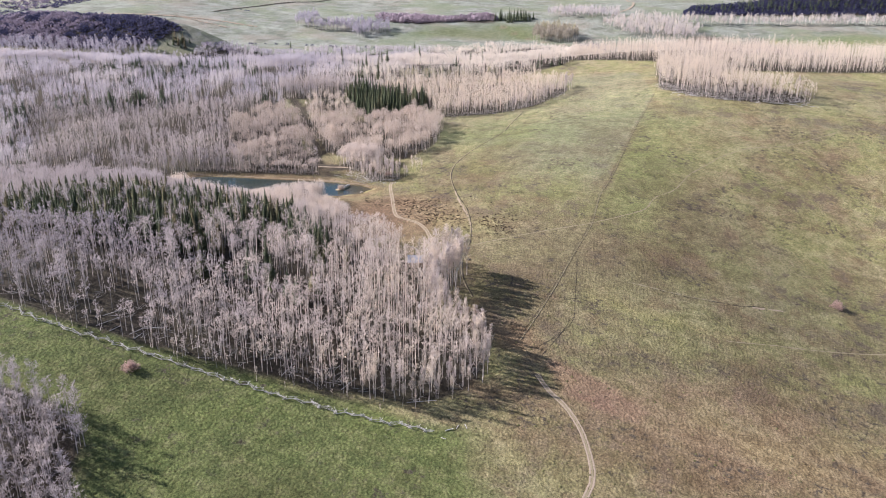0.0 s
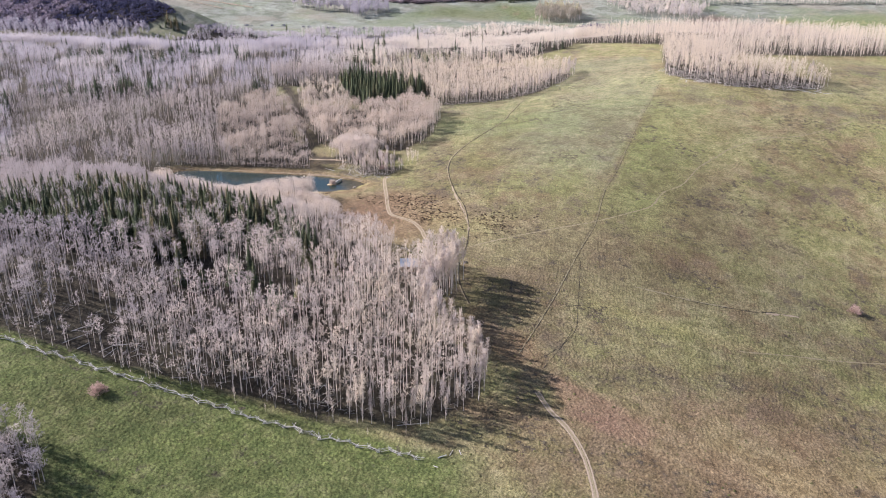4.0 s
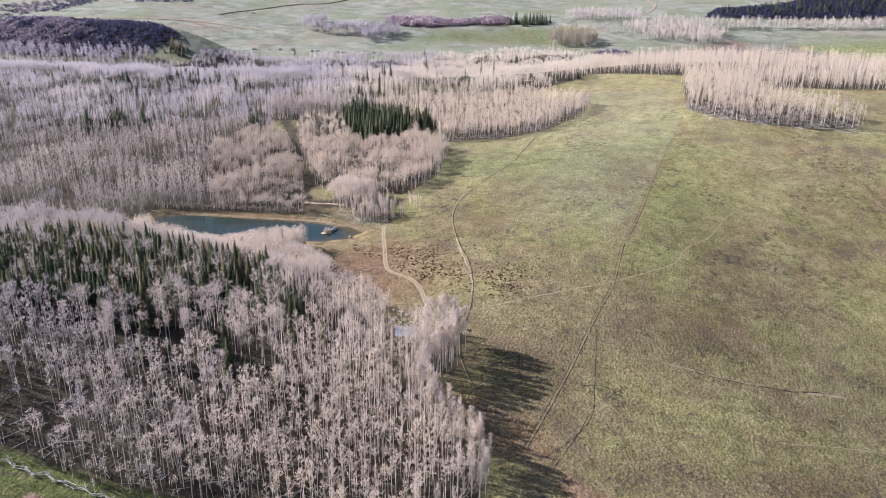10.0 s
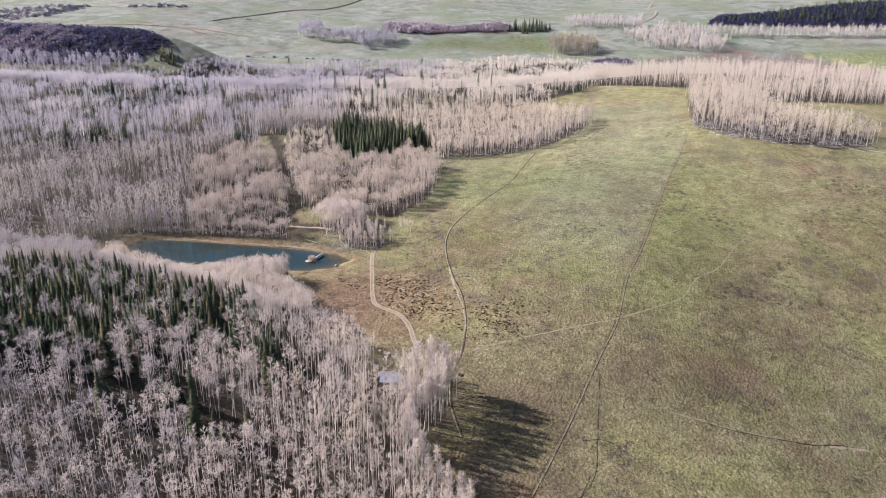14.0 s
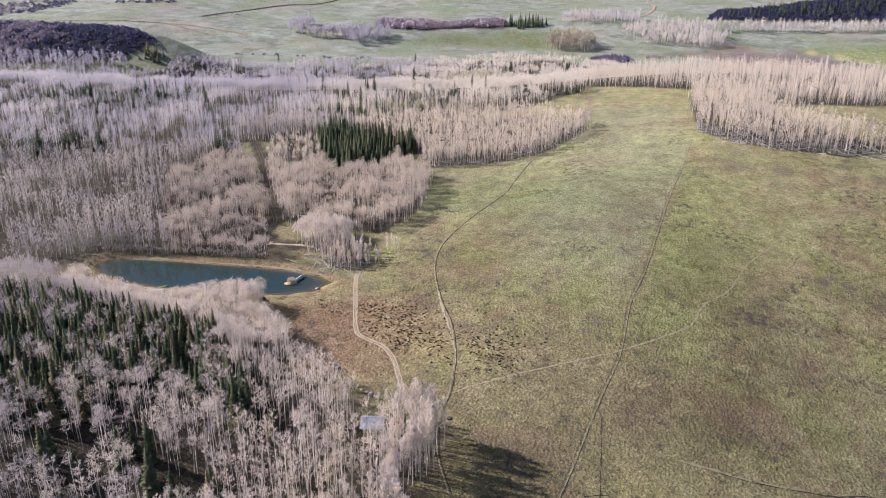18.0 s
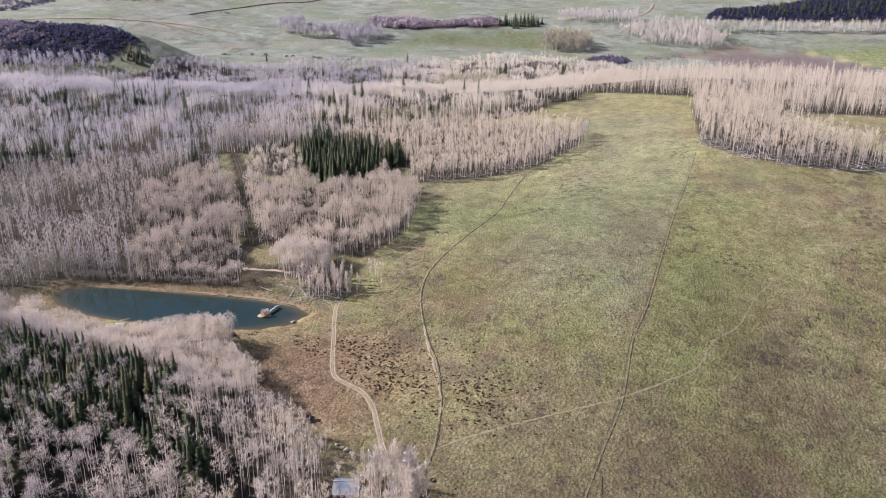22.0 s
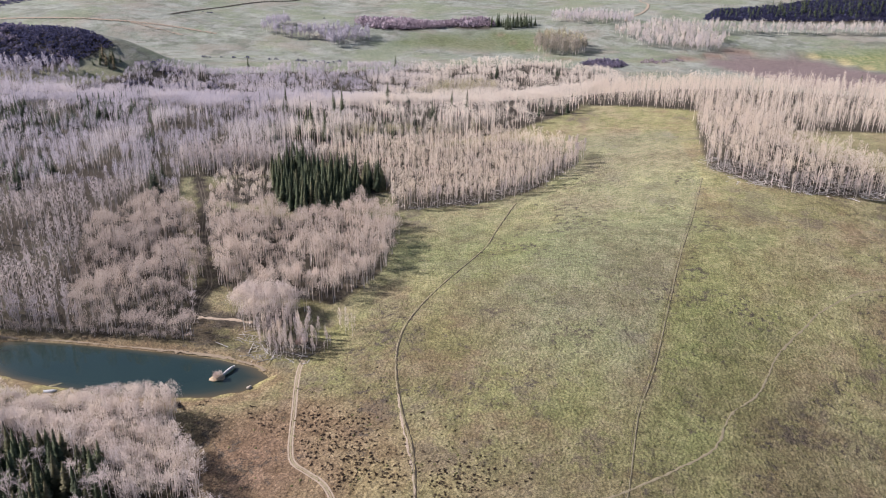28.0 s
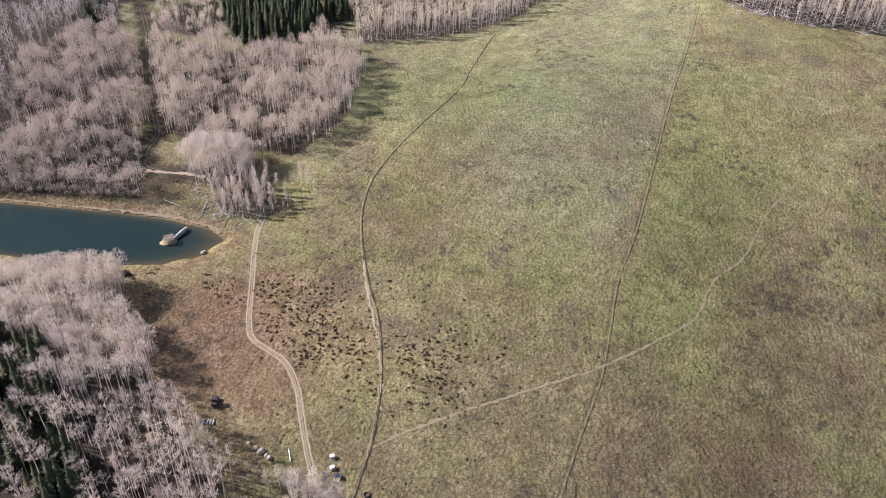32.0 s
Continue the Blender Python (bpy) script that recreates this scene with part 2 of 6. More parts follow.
    c = n.mix(n.attr("tufty"), c, n.mix(1.0, c, n.ramp(tuft, (0.10, (1.12, 1.12, 1.10)), (0.42, (1.02, 1.02, 1.02)), (0.75, (0.82, 0.80, 0.78))), "MULTIPLY"))
    c = n.mix(1.0, c, speck, "MULTIPLY")
    c = n.mix(n.attr("tufty"), c, n.mix(1.0, c, grit, "MULTIPLY"))
    stain = n.ramp(n.noise(0.12, 7, 0.75), (0.34, (0.60, 0.57, 0.55)), (0.47, (1.0, 1.0, 1.0)))
    c = n.mix(0.55, c, stain, "MULTIPLY")
    swell = n.math("MULTIPLY", n.noise(0.022, 6, 0.62), n.math("MULTIPLY", n.attr("hazy_grass"), 16.0))
    n.bump(n.math("ADD", swell, n.math("SUBTRACT", fine, n.math("MULTIPLY", tuft, 0.7))), 0.85, 0.38)
    return n.done(c)


def earth_material(name, dark, light):
    n = Nodes(name, 0.95, spec=0.1)
    f = n.noise(1.7, 6, 0.7)
    n.bump(f, 0.6, 0.08)
    return n.done(n.ramp(f, (0.3, dark), (0.7, light)))


def bark_material(name, dark, light):
    n = Nodes(name, 0.85, spec=0.2)
    f = n.noise(1.3, 4, 0.7)
    c = n.ramp(f, (0.32, dark), (0.5, light))
    k = n.ramp(n.attr("tint"), (0.0, (0.70, 0.68, 0.68)), (0.5, (1.0, 0.98, 0.97)), (1.0, (1.22, 1.16, 1.10)))
    return n.done(n.mix(1.0, c, k, "MULTIPLY"))


def twig_material(name, a, b, c, through_light=0.42, vary=1.0):
    """Fine sprays: thin enough to pass some light; each spray and each tree a little different."""
    n = Nodes(name, 0.9, spec=0.1)
    isle = n.node("ShaderNodeNewGeometry").outputs["Random Per Island"]
    base = n.ramp(n.attr("tint"), (0.0, a), (0.5, b), (1.0, c))
    k = n.ramp(isle, (0.0, tuple(1 - vary * q for q in (0.34, 0.36, 0.35))), (1.0, tuple(1 + vary * q for q in (0.16, 0.14, 0.12))))
    c = n.mix(1.0, base, k, "MULTIPLY")
    thin = n.node("ShaderNodeBsdfTranslucent", Color=c)
    both = n.node("ShaderNodeMixShader", Fac=through_light)
    n.t.links.new(n.b.outputs[0], both.inputs[1])
    n.t.links.new(thin.outputs[0], both.inputs[2])
    n.t.links.new(both.outputs[0], n.t.nodes["Material Output"].inputs["Surface"])
    return n.done(c)


def plain(name, a, b, rough=0.7, scale=3.0, metal=0.0, spec=0.3, bump=0.15):
    n = Nodes(name, rough, metal, spec)
    f = n.noise(scale, 5, 0.65, n.local())
    n.bump(f, bump, 0.05)
    return n.done(n.ramp(f, (0.3, a), (0.7, b)))


def water_material():
    n = Nodes("pond_water", 0.06, spec=0.4)
    n.b.inputs["IOR"].default_value = 1.33
    n.bump(n.noise(1.6, 3, 0.5), 0.06, 0.05)
    deep = n.mix(n.noise(0.05, 3), (0.008, 0.018, 0.017), (0.014, 0.027, 0.023))
    return n.done(n.mix(n.attr("shallow"), deep, (0.070, 0.055, 0.030)))


TURF = ground_material()
BANK = earth_material("bank_earth", (0.14, 0.108, 0.072), (0.26, 0.205, 0.140))
DIRT = earth_material("pale_dirt", (0.20, 0.155, 0.110), (0.32, 0.258, 0.192))
MUD = earth_material("dark_earth", (0.022, 0.019, 0.015), (0.048, 0.040, 0.029))
FLOOR = earth_material("forest_floor_earth", (0.055, 0.045, 0.034), (0.12, 0.10, 0.075))
WORN = earth_material("trodden_grass", (0.14, 0.12, 0.072), (0.225, 0.195, 0.128))
STRAW = earth_material("worn_grass", (0.155, 0.130, 0.080), (0.25, 0.21, 0.135))
BARK = bark_material("aspen_bark", (0.29, 0.258, 0.238), (0.58, 0.525, 0.48))
TWIG = twig_material("bare_twigs", (0.312, 0.284, 0.304), (0.54, 0.470, 0.424), (0.68, 0.590, 0.472), 0.45, 0.45)
# distant twigs tinted lilac-blue: haze put into their base colour
FARTWIG = twig_material("hazed_bare_twigs", (0.295, 0.278, 0.332), (0.46, 0.422, 0.450), (0.68, 0.606, 0.515), 0.5, 0.12)
PINKTWIG = twig_material("budding_aspen_twigs", (0.39, 0.332, 0.296), (0.48, 0.406, 0.346), (0.58, 0.490, 0.405), 0.35, 0.35)
NEEDLE = twig_material("spruce_needles", (0.068, 0.088, 0.056), (0.115, 0.134, 0.074), (0.215, 0.176, 0.105), 0.4)
SPRUCE_BARK = bark_material("spruce_bark", (0.07, 0.055, 0.045), (0.16, 0.13, 0.10))
SHRUB = twig_material("dark_scrub", (0.045, 0.034, 0.028), (0.068, 0.052, 0.040), (0.11, 0.085, 0.06))
WILLOW = twig_material("far_willow_twigs", (0.20, 0.156, 0.186), (0.29, 0.236, 0.268), (0.40, 0.334, 0.366))
REDTWIG = twig_material("red_osier_twigs", (0.32, 0.225, 0.195), (0.44, 0.320, 0.280), (0.54, 0.405, 0.355))
YELLOWTWIG = twig_material("budding_twigs", (0.33, 0.30, 0.25), (0.40, 0.36, 0.28), (0.48, 0.45, 0.22))
# navy to mauve: blue haze and hillside shade put into the scrub's colour
HAZYSCRUB = twig_material("hazed_oak_scrub", (0.042, 0.046, 0.096), (0.090, 0.089, 0.148), (0.27, 0.232, 0.285), 0.35)
TUFT = twig_material("grass_tufts", (0.090, 0.098, 0.036), (0.15, 0.145, 0.062), (0.24, 0.205, 0.11))
GREYWOOD = plain("weathered_wood", (0.16, 0.150, 0.142), (0.62, 0.59, 0.56), 0.85, 1.6)
WATER = water_material()


# ---------------------------------------------------------------- mesh helpers
def mesh_of(name, v, tris, mats, index=None, **attrs):
    """A mesh from arrays of points and triangles; attrs are floats for each point."""
    v, tris = np.asarray(v, np.float32), np.asarray(tris, np.int32)
    me = bpy.data.meshes.new(name)
    me.vertices.add(len(v))
    me.vertices.foreach_set("co", v.ravel())
    me.loops.add(len(tris) * 3)
    me.loops.foreach_set("vertex_index", tris.ravel())
    me.polygons.add(len(tris))
    me.polygons.foreach_set("loop_start", np.arange(0, len(tris) * 3, 3, dtype=np.int32))
    for m in mats:
        me.materials.append(m)
    if index is not None:
        me.polygons.foreach_set("material_index", np.asarray(index, np.int32))
    for key, values in attrs.items():
        me.attributes.new(key, "FLOAT", "POINT").data.foreach_set("value", np.asarray(values, np.float32))
    me.update(calc_edges=True)
    return me


def part(name, bm, material, parent, label=""):
    """Links a bmesh as one mesh object under a thing or a part."""
    me = bpy.data.meshes.new(name)
    bm.to_mesh(me)
    bm.free()
    me.materials.append(material)
    ob = new(name, me)
    ob.parent = parent
    if label:
        ob["label"] = label
    return ob


def root(name, m, label, category, group="", kind=""):
    ob = new(name)
    ob.matrix_world = m
    ob.empty_display_size = 0.2
    return tagged(ob, label, category, group, kind)


class Shape:
    """Collects points and triangles, each with a material slot and a tint."""

    def __init__(self):
        self.v, self.t, self.m, self.n = [], [], [], 0

    def add(self, v, t, slot=0):
        self.v.append(np.asarray(v, float))
        self.t.append(np.asarray(t, int) + self.n)
        self.m.append(np.full(len(t), slot))
        self.n += len(v)

    def tube(self, pts, radii, sides=5, slot=0):
        pts = np.asarray(pts, float)
        k = len(pts)
        v = []
        for i, (p, r) in enumerate(zip(pts, radii)):
            d = pts[min(i + 1, k - 1)] - pts[max(i - 1, 0)]
            d = d / (np.linalg.norm(d) + 1e-9)
            a = np.cross(d, (1, 0, 0) if abs(d[0]) < 0.8 else (0, 1, 0))
            a = a / np.linalg.norm(a)
            b = np.cross(d, a)
            ang = np.arange(sides) * 2 * math.pi / sides
            v.append(p + r * (np.cos(ang)[:, None] * a + np.sin(ang)[:, None] * b))
        t = []
        for i in range(k - 1):
            for j in range(sides):
                a, b = i * sides + j, i * sides + (j + 1) % sides
                t += [(a, b, b + sides), (a, b + sides, a + sides)]
        self.add(np.concatenate(v), t, slot)

    def blades(self, o, d, length, width, rng, slot=0):
        """Thin pointed blades from the points o along d."""
        n = len(o)
        d = d / np.linalg.norm(d, axis=1, keepdims=True)
        s = np.cross(d, rng.normal(size=(n, 3)))
        s = s / (np.linalg.norm(s, axis=1, keepdims=True) + 1e-9) * np.reshape(width, (-1, 1)) / 2
        v = np.stack([o - s, o + s, o + d * np.reshape(length, (-1, 1))], 1).reshape(-1, 3)
        self.add(v, np.arange(3 * n).reshape(-1, 3), slot)

    def arrays(self):
        return np.concatenate(self.v), np.concatenate(self.t), np.concatenate(self.m)


# ---------------------------------------------------------------- trees
def aspen_shape(seed, h=20.0, low=0.55, rad=2.0, limbs=9, twigs=130, wide=0.07, sides=3, rings=3, fine=1.0, up=0.3):
    """A bare aspen: a long pale stem, limbs fanning up from its upper part, a ragged spray of twigs on each."""
    rng = np.random.default_rng(seed)
    wood, crown = Shape(), Shape()
    bend = rng.normal(0, 0.014 * h, 2)
    fr = np.linspace(0, 1, rings)

    def stem(f):
        f = np.asarray(f, float)
        return np.stack([bend[0] * np.sin(f * 2.6), bend[1] * np.sin(f * 2.1), f * h * 0.97], -1)
    wood.tube(stem(fr), 0.0062 * h * (1 - fr) ** 0.7 + 0.02, sides)
    f0 = low + (0.93 - low) * ((np.arange(limbs) + rng.uniform(0, 0.9, limbs)) / limbs)
    az = np.arange(limbs) * 2.4 + rng.normal(0, 0.4, limbs)
    reach = rad * rng.uniform(0.65, 1.15, limbs) * np.clip(1.25 - (f0 - low) / (1 - low), 0.3, 1.0)
    root_ = stem(f0)
    # tips lie under a rounded dome, so that the top of the crown is broad
    top = h * (1 - 0.24 * (reach / rad) ** 2) - rng.uniform(0, 0.07, limbs) * h
    rise = np.minimum(top - root_[:, 2], reach * rng.uniform(1.0, 2.1, limbs) + 0.03 * h)
    tip = root_ + np.stack([reach * np.cos(az), reach * np.sin(az), rise], -1)
    elbow = root_ + (tip - root_) * (0.6, 0.6, 0.42)
    thick = 0.0046 * h
    for a, b in ((root_, elbow), (elbow, tip)):
        crown.blades(a, b - a, np.linalg.norm(b - a, axis=1) * 1.12, np.full(limbs, thick), rng)
    k = rng.integers(0, limbs, twigs)
    u = rng.random(twigs) ** 0.55
    at = np.where((u < 0.5)[:, None], root_[k] + (elbow - root_)[k] * (2 * u)[:, None], elbow[k] + (tip - elbow)[k] * (2 * u - 1)[:, None])
    puff = rng.normal(size=(twigs, 3))
    puff = puff / np.linalg.norm(puff, axis=1, keepdims=True) * (0.42 * rad * rng.random(twigs) ** 0.5 * (0.4 + 0.6 * u))[:, None]
    o = at + puff * (1, 1, 1.15)
    d = (tip - root_)[k] / (np.linalg.norm(tip - root_, axis=1)[k][:, None] + 1e-9) * 0.5 + puff / (0.3 * rad) + rng.normal(0, 0.4, (twigs, 3)) + (0, 0, up)
    d = d / (np.linalg.norm(d, axis=1, keepdims=True) + 1e-9)
    crown.blades(o - 0.35 * fine * d, d, rng.uniform(0.6, 1.2, twigs) * fine, rng.uniform(0.6, 1.35, twigs) * wide, rng)
    return wood.arrays(), crown.arrays()


def bushy_shape(seed, h=13.0, low=0.30, rad=2.3, twigs=190, wide=0.11, stems=2):
    """A low clone aspen: a rounded head of short upturned twigs on thin stems."""
    rng = np.random.default_rng(seed)
    wood, crown = Shape(), Shape()
    top = (1 - low) * h
    for i in range(stems):
        a = rng.normal(0, 0.45, 2)
        wood.tube([(a[0], a[1], 0), (a[0] * 1.8, a[1] * 1.8, h * 0.8)], [0.10, 0.03], 3)
    q = rng.normal(size=(twigs, 3))
    q = q / np.linalg.norm(q, axis=1, keepdims=True)
    q[:, 2] = np.where(q[:, 2] < -0.3, -q[:, 2], q[:, 2])
    swell = 1 + 0.14 * np.sin(3 * np.arctan2(q[:, 1], q[:, 0]) + seed) + 0.10 * np.sin(5 * q[:, 2] + seed)
    p = q * (rng.random(twigs) ** 0.26 * swell)[:, None]
    o = np.stack([p[:, 0] * rad, p[:, 1] * rad, h * low + top * (0.28 + 0.62 * p[:, 2])], -1)
    d = q * 0.8 + rng.normal(0, 0.4, (twigs, 3)) + (0, 0, 0.5)
    d = d / np.linalg.norm(d, axis=1, keepdims=True)
    crown.blades(o - 0.35 * d, d, rng.uniform(0.55, 1.1, twigs), rng.uniform(0.6, 1.3, twigs) * wide, rng)
    return wood.arrays(), crown.arrays()


def brush_shape(seed, r=1.1, h=1.15, sprays=46):
    """A low round bush seen from afar: a short stem under a dome of broad sprays."""
    rng = np.random.default_rng(seed)
    wood, crown = Shape(), Shape()
    wood.tube([(0, 0, -0.05), (0, 0, 0.4 * h)], [0.05, 0.02], 3)
    q = rng.normal(size=(sprays, 3))
    q[:, 2] = abs(q[:, 2])
    q = q / np.linalg.norm(q, axis=1, keepdims=True)
    o = q * (rng.random(sprays) ** 0.3)[:, None] * (r, r, 0.8 * h)
    d = q + rng.normal(0, 0.5, (sprays, 3))
    d = d / np.linalg.norm(d, axis=1, keepdims=True)
    crown.blades(o - 0.15 * d, d, rng.uniform(0.3, 0.55, sprays), rng.uniform(0.22, 0.42, sprays), rng)
    return wood.arrays(), crown.arrays()


def far_aspen_shape(seed, h=20.0, low=0.42, rad=1.9, twigs=62, wide=0.42, long=1.0):
    """The same seen from afar: a thin stem and fewer, broader sprays under a rounded top."""
    rng = np.random.default_rng(seed)
    wood, crown = Shape(), Shape()
    wood.tube([(0, 0, 0), (rng.normal(0, 0.2), 0, h * 0.85)], [0.15, 0.05], 3)
    q = rng.normal(size=(twigs, 3))
    q = q / np.linalg.norm(q, axis=1, keepdims=True) * (rng.random(twigs) ** 0.45)[:, None]
    half = (1 - low) * h / 2
    o = np.stack([q[:, 0] * rad, q[:, 1] * rad, low * h + half * 0.93 + q[:, 2] * half * 0.9], -1)
    d = q * 0.7 + rng.normal(0, 0.42, (twigs, 3)) + (0, 0, 0.55)
    d = d / np.linalg.norm(d, axis=1, keepdims=True)
    crown.blades(o - d * 0.5 * long, d, rng.uniform(0.7, 1.3, twigs) * long, rng.uniform(0.6, 1.3, twigs) * wide, rng)
    return wood.arrays(), crown.arrays()


def spruce_shape(seed, h=20.0, whorls=15, arms=8, rad=2.5, sides=5):
    """A narrow dark spruce: many drooping boughs all up the stem, each a folded spray."""
    rng = np.random.default_rng(seed)
    wood, crown = Shape(), Shape()
    wood.tube([(0, 0, 0), (0, 0, h * 0.5), (0, 0, h)], [0.011 * h, 0.007 * h, 0.02], sides)
    k = int(whorls * arms * 0.72)
    f = 0.05 + 0.94 * (np.arange(k) / (k - 1)) ** 1.25
    for i, q in enumerate(f):
        a = 2.4 * i + rng.uniform(-0.5, 0.5)
        ln = (rad * (1 - q) ** 0.85 + 0.14) * rng.uniform(0.6, 1.2)
        c, si = math.cos(a), math.sin(a)
        w, z, drop = 0.34 * ln + 0.18, q * h, rng.uniform(0.1, 0.55)
        tip = (c * ln, si * ln, z - drop * ln)
        base = (-0.1 * c, -0.1 * si, z + 0.45)
        mx, my, mz = c * ln * 0.5, si * ln * 0.5, z - 0.1 * ln
        crown.add([base, (mx - si * w, my + c * w, mz - 0.3 * ln), (mx + si * w, my - c * w, mz - 0.3 * ln), tip], [(0, 1, 3), (0, 3, 2)])
    crown.blades(np.array([[0, 0, h * 0.95]] * 3), np.array([[0.1, 0, 1], [-0.05, 0.1, 1], [0, -0.1, 1.0]]), 1.1, 0.3, rng)
    return wood.arrays(), crown.arrays()


def shrub_shape(seed, r=1.0, h=1.3, blades=60, wide=0.12):
    rng = np.random.default_rng(seed)
    s = Shape()
    az, q = rng.random(blades) * 6.283, np.sqrt(rng.random(blades))
    o = np.stack([0.35 * r * q * np.cos(az), 0.35 * r * q * np.sin(az), 0.25 * h * rng.random(blades)], -1)
    d = np.stack([q * np.cos(az) * r, q * np.sin(az) * r, h * (1.05 - 0.55 * q)], -1) + rng.normal(0, 0.12, (blades, 3))
    s.blades(o, d, np.linalg.norm(d, axis=1) * rng.uniform(0.55, 0.95, blades), wide * rng.uniform(0.6, 1.4, blades), rng)
    return s.arrays()


def clump_shape(seed, r=0.5, h=0.45):
    """A low rounded tuft with a torn top."""
    rng = np.random.default_rng(seed)
    k = 7
    a = np.arange(k) * 6.283 / k + rng.uniform(-0.2, 0.2, k)
    low = np.stack([r * np.cos(a), r * np.sin(a), 0 * a - 0.05], -1) * rng.uniform(0.7, 1.2, (k, 1))
    top = np.stack([0.6 * r * np.cos(a), 0.6 * r * np.sin(a), h * rng.uniform(0.55, 1.1, k)], -1)
    v = np.concatenate([low, top, [[0, 0, h * 0.8]]])
    t = []
    for j in range(k):
        b = (j + 1) % k
        t += [(j, b, k + b), (j, k + b, k + j), (k + j, k + b, 2 * k)]
    return v, np.array(t), np.zeros(len(t), int)


def merged(wood, crown):
    (va, ta, _), (vb, tb, _) = wood, crown
    return np.concatenate([va, vb]), np.concatenate([ta, tb + len(va)]), np.concatenate([np.zeros(len(ta), int), np.ones(len(tb), int)])


def scatter(name, shapes, x, y, size, mats, label, category, tint=None, seed=1, sink=0.05, kind="stuff", tall=None):
    """Many copies of a few shapes, joined into one object of kind stuff."""
    rng = np.random.default_rng(seed)
    n = len(x)
    z = ground_z(x, y) - sink
    size = np.broadcast_to(size, (n,)).astype(float)
    tall = size if tall is None else tall
    tint = rng.random(n) if tint is None else np.clip(tint, 0, 1)
    pick = rng.integers(0, len(shapes), n)
    ang = rng.random(n) * 6.283
    vs, ts, ms, tn, at = [], [], [], [], 0
    for s, (v, t, m) in enumerate(shapes):
        k = np.nonzero(pick == s)[0]
        if not len(k):
            continue
        c, si = np.cos(ang[k])[:, None], np.sin(ang[k])[:, None]
        px = (v[None, :, 0] * c - v[None, :, 1] * si) * size[k][:, None] + x[k][:, None]
        py = (v[None, :, 0] * si + v[None, :, 1] * c) * size[k][:, None] + y[k][:, None]
        pz = v[None, :, 2] * tall[k][:, None] + z[k][:, None]
        vs.append(np.stack([px, py, pz], -1).reshape(-1, 3))
        ts.append((t[None] + (np.arange(len(k)) * len(v))[:, None, None] + at).reshape(-1, 3))
        ms.append(np.tile(m, len(k)))
        tn.append(np.repeat(tint[k], len(v)))
        at += len(k) * len(v)
    me = mesh_of(name, np.concatenate(vs), np.concatenate(ts), mats, np.concatenate(ms), tint=np.concatenate(tn))
    return tagged(new(name, me), label, category, kind=kind)


def spots(poly, gap, seed, jitter=0.42):
    """Uneven planting places in a polygon."""
    rng = np.random.default_rng(seed)
    p = np.array(poly)
    (x0, y0), (x1, y1) = p.min(0), p.max(0)
    gx, gy = np.meshgrid(np.arange(x0, x1, gap), np.arange(y0, y1, gap * 0.9))
    gx = gx + (np.arange(gx.shape[0]) % 2)[:, None] * gap / 2
    x = gx.ravel() + rng.uniform(-jitter, jitter, gx.size) * gap
    y = gy.ravel() + rng.uniform(-jitter, jitter, gx.size) * gap
    k = inside(poly, x, y)
    return x[k], y[k]


def wave(x, y, s, seed=0):
    """Soft uneven field from 0 to 1."""
    r = np.random.default_rng(seed)
    w = 0
    for i in range(5):
        a, b, c = r.uniform(0, 6.283, 3)
        q = s / (1 + 0.55 * i)
        w = w + np.sin((x * math.cos(a) + y * math.sin(a)) / q * 6.283 + b) * np.sin((y * math.cos(a) - x * math.sin(a)) / q * 5.1 + c) / (1 + 0.35 * i)
    return np.clip(0.5 + 0.33 * w, 0, 1)


def clones(x, y, gap, seed):
    """Rounded clone mounds: 1 in the middle of each, falling to 0 between them; and a number for each mound."""
    r = np.random.default_rng(seed)
    gx, gy = np.meshgrid(np.arange(x.min() - gap, x.max() + gap, gap), np.arange(y.min() - gap, y.max() + gap, gap))
    cx, cy = gx.ravel() + r.uniform(-0.38, 0.38, gx.size) * gap, gy.ravel() + r.uniform(-0.38, 0.38, gx.size) * gap
    tone = r.random(gx.size)
    d = np.hypot(x[:, None] - cx, y[:, None] - cy)
    k = d.argmin(1)
    return np.sqrt(np.clip(1 - (d[np.arange(len(x)), k] / (0.60 * gap)) ** 2, 0, 1)), tone[k]


def seams(x, y, gap, seed):
    """Metres to the border between one stand of trees and the next; and a number for each stand."""
    r = np.random.default_rng(seed)
    gx, gy = np.meshgrid(np.arange(x.min() - gap, x.max() + gap, gap), np.arange(y.min() - gap, y.max() + gap, gap * 0.8))
    cx, cy = gx.ravel() + r.uniform(-0.45, 0.45, gx.size) * gap, gy.ravel() + r.uniform(-0.45, 0.45, gx.size) * gap
    tone = r.random(gx.size)
    bend_x = x + 9 * np.sin(y / 17 + seed) + 4 * np.sin(y / 6.1)
    bend_y = y + 8 * np.sin(x / 19 + seed) + 3 * np.sin(x / 7.3)
    own, gap_, pick = np.full(len(x), 0.0), np.full(len(x), 0.0), np.zeros(len(x), int)
    for a in range(0, len(x), 4000):
        d = np.hypot(bend_x[a:a + 4000, None] - cx, bend_y[a:a + 4000, None] - cy)
        two = np.partition(d, 1, axis=1)[:, :2]
        gap_[a:a + 4000], pick[a:a + 4000] = (two[:, 1] - two[:, 0]) / 2, d.argmin(1)
    return gap_, tone[pick]


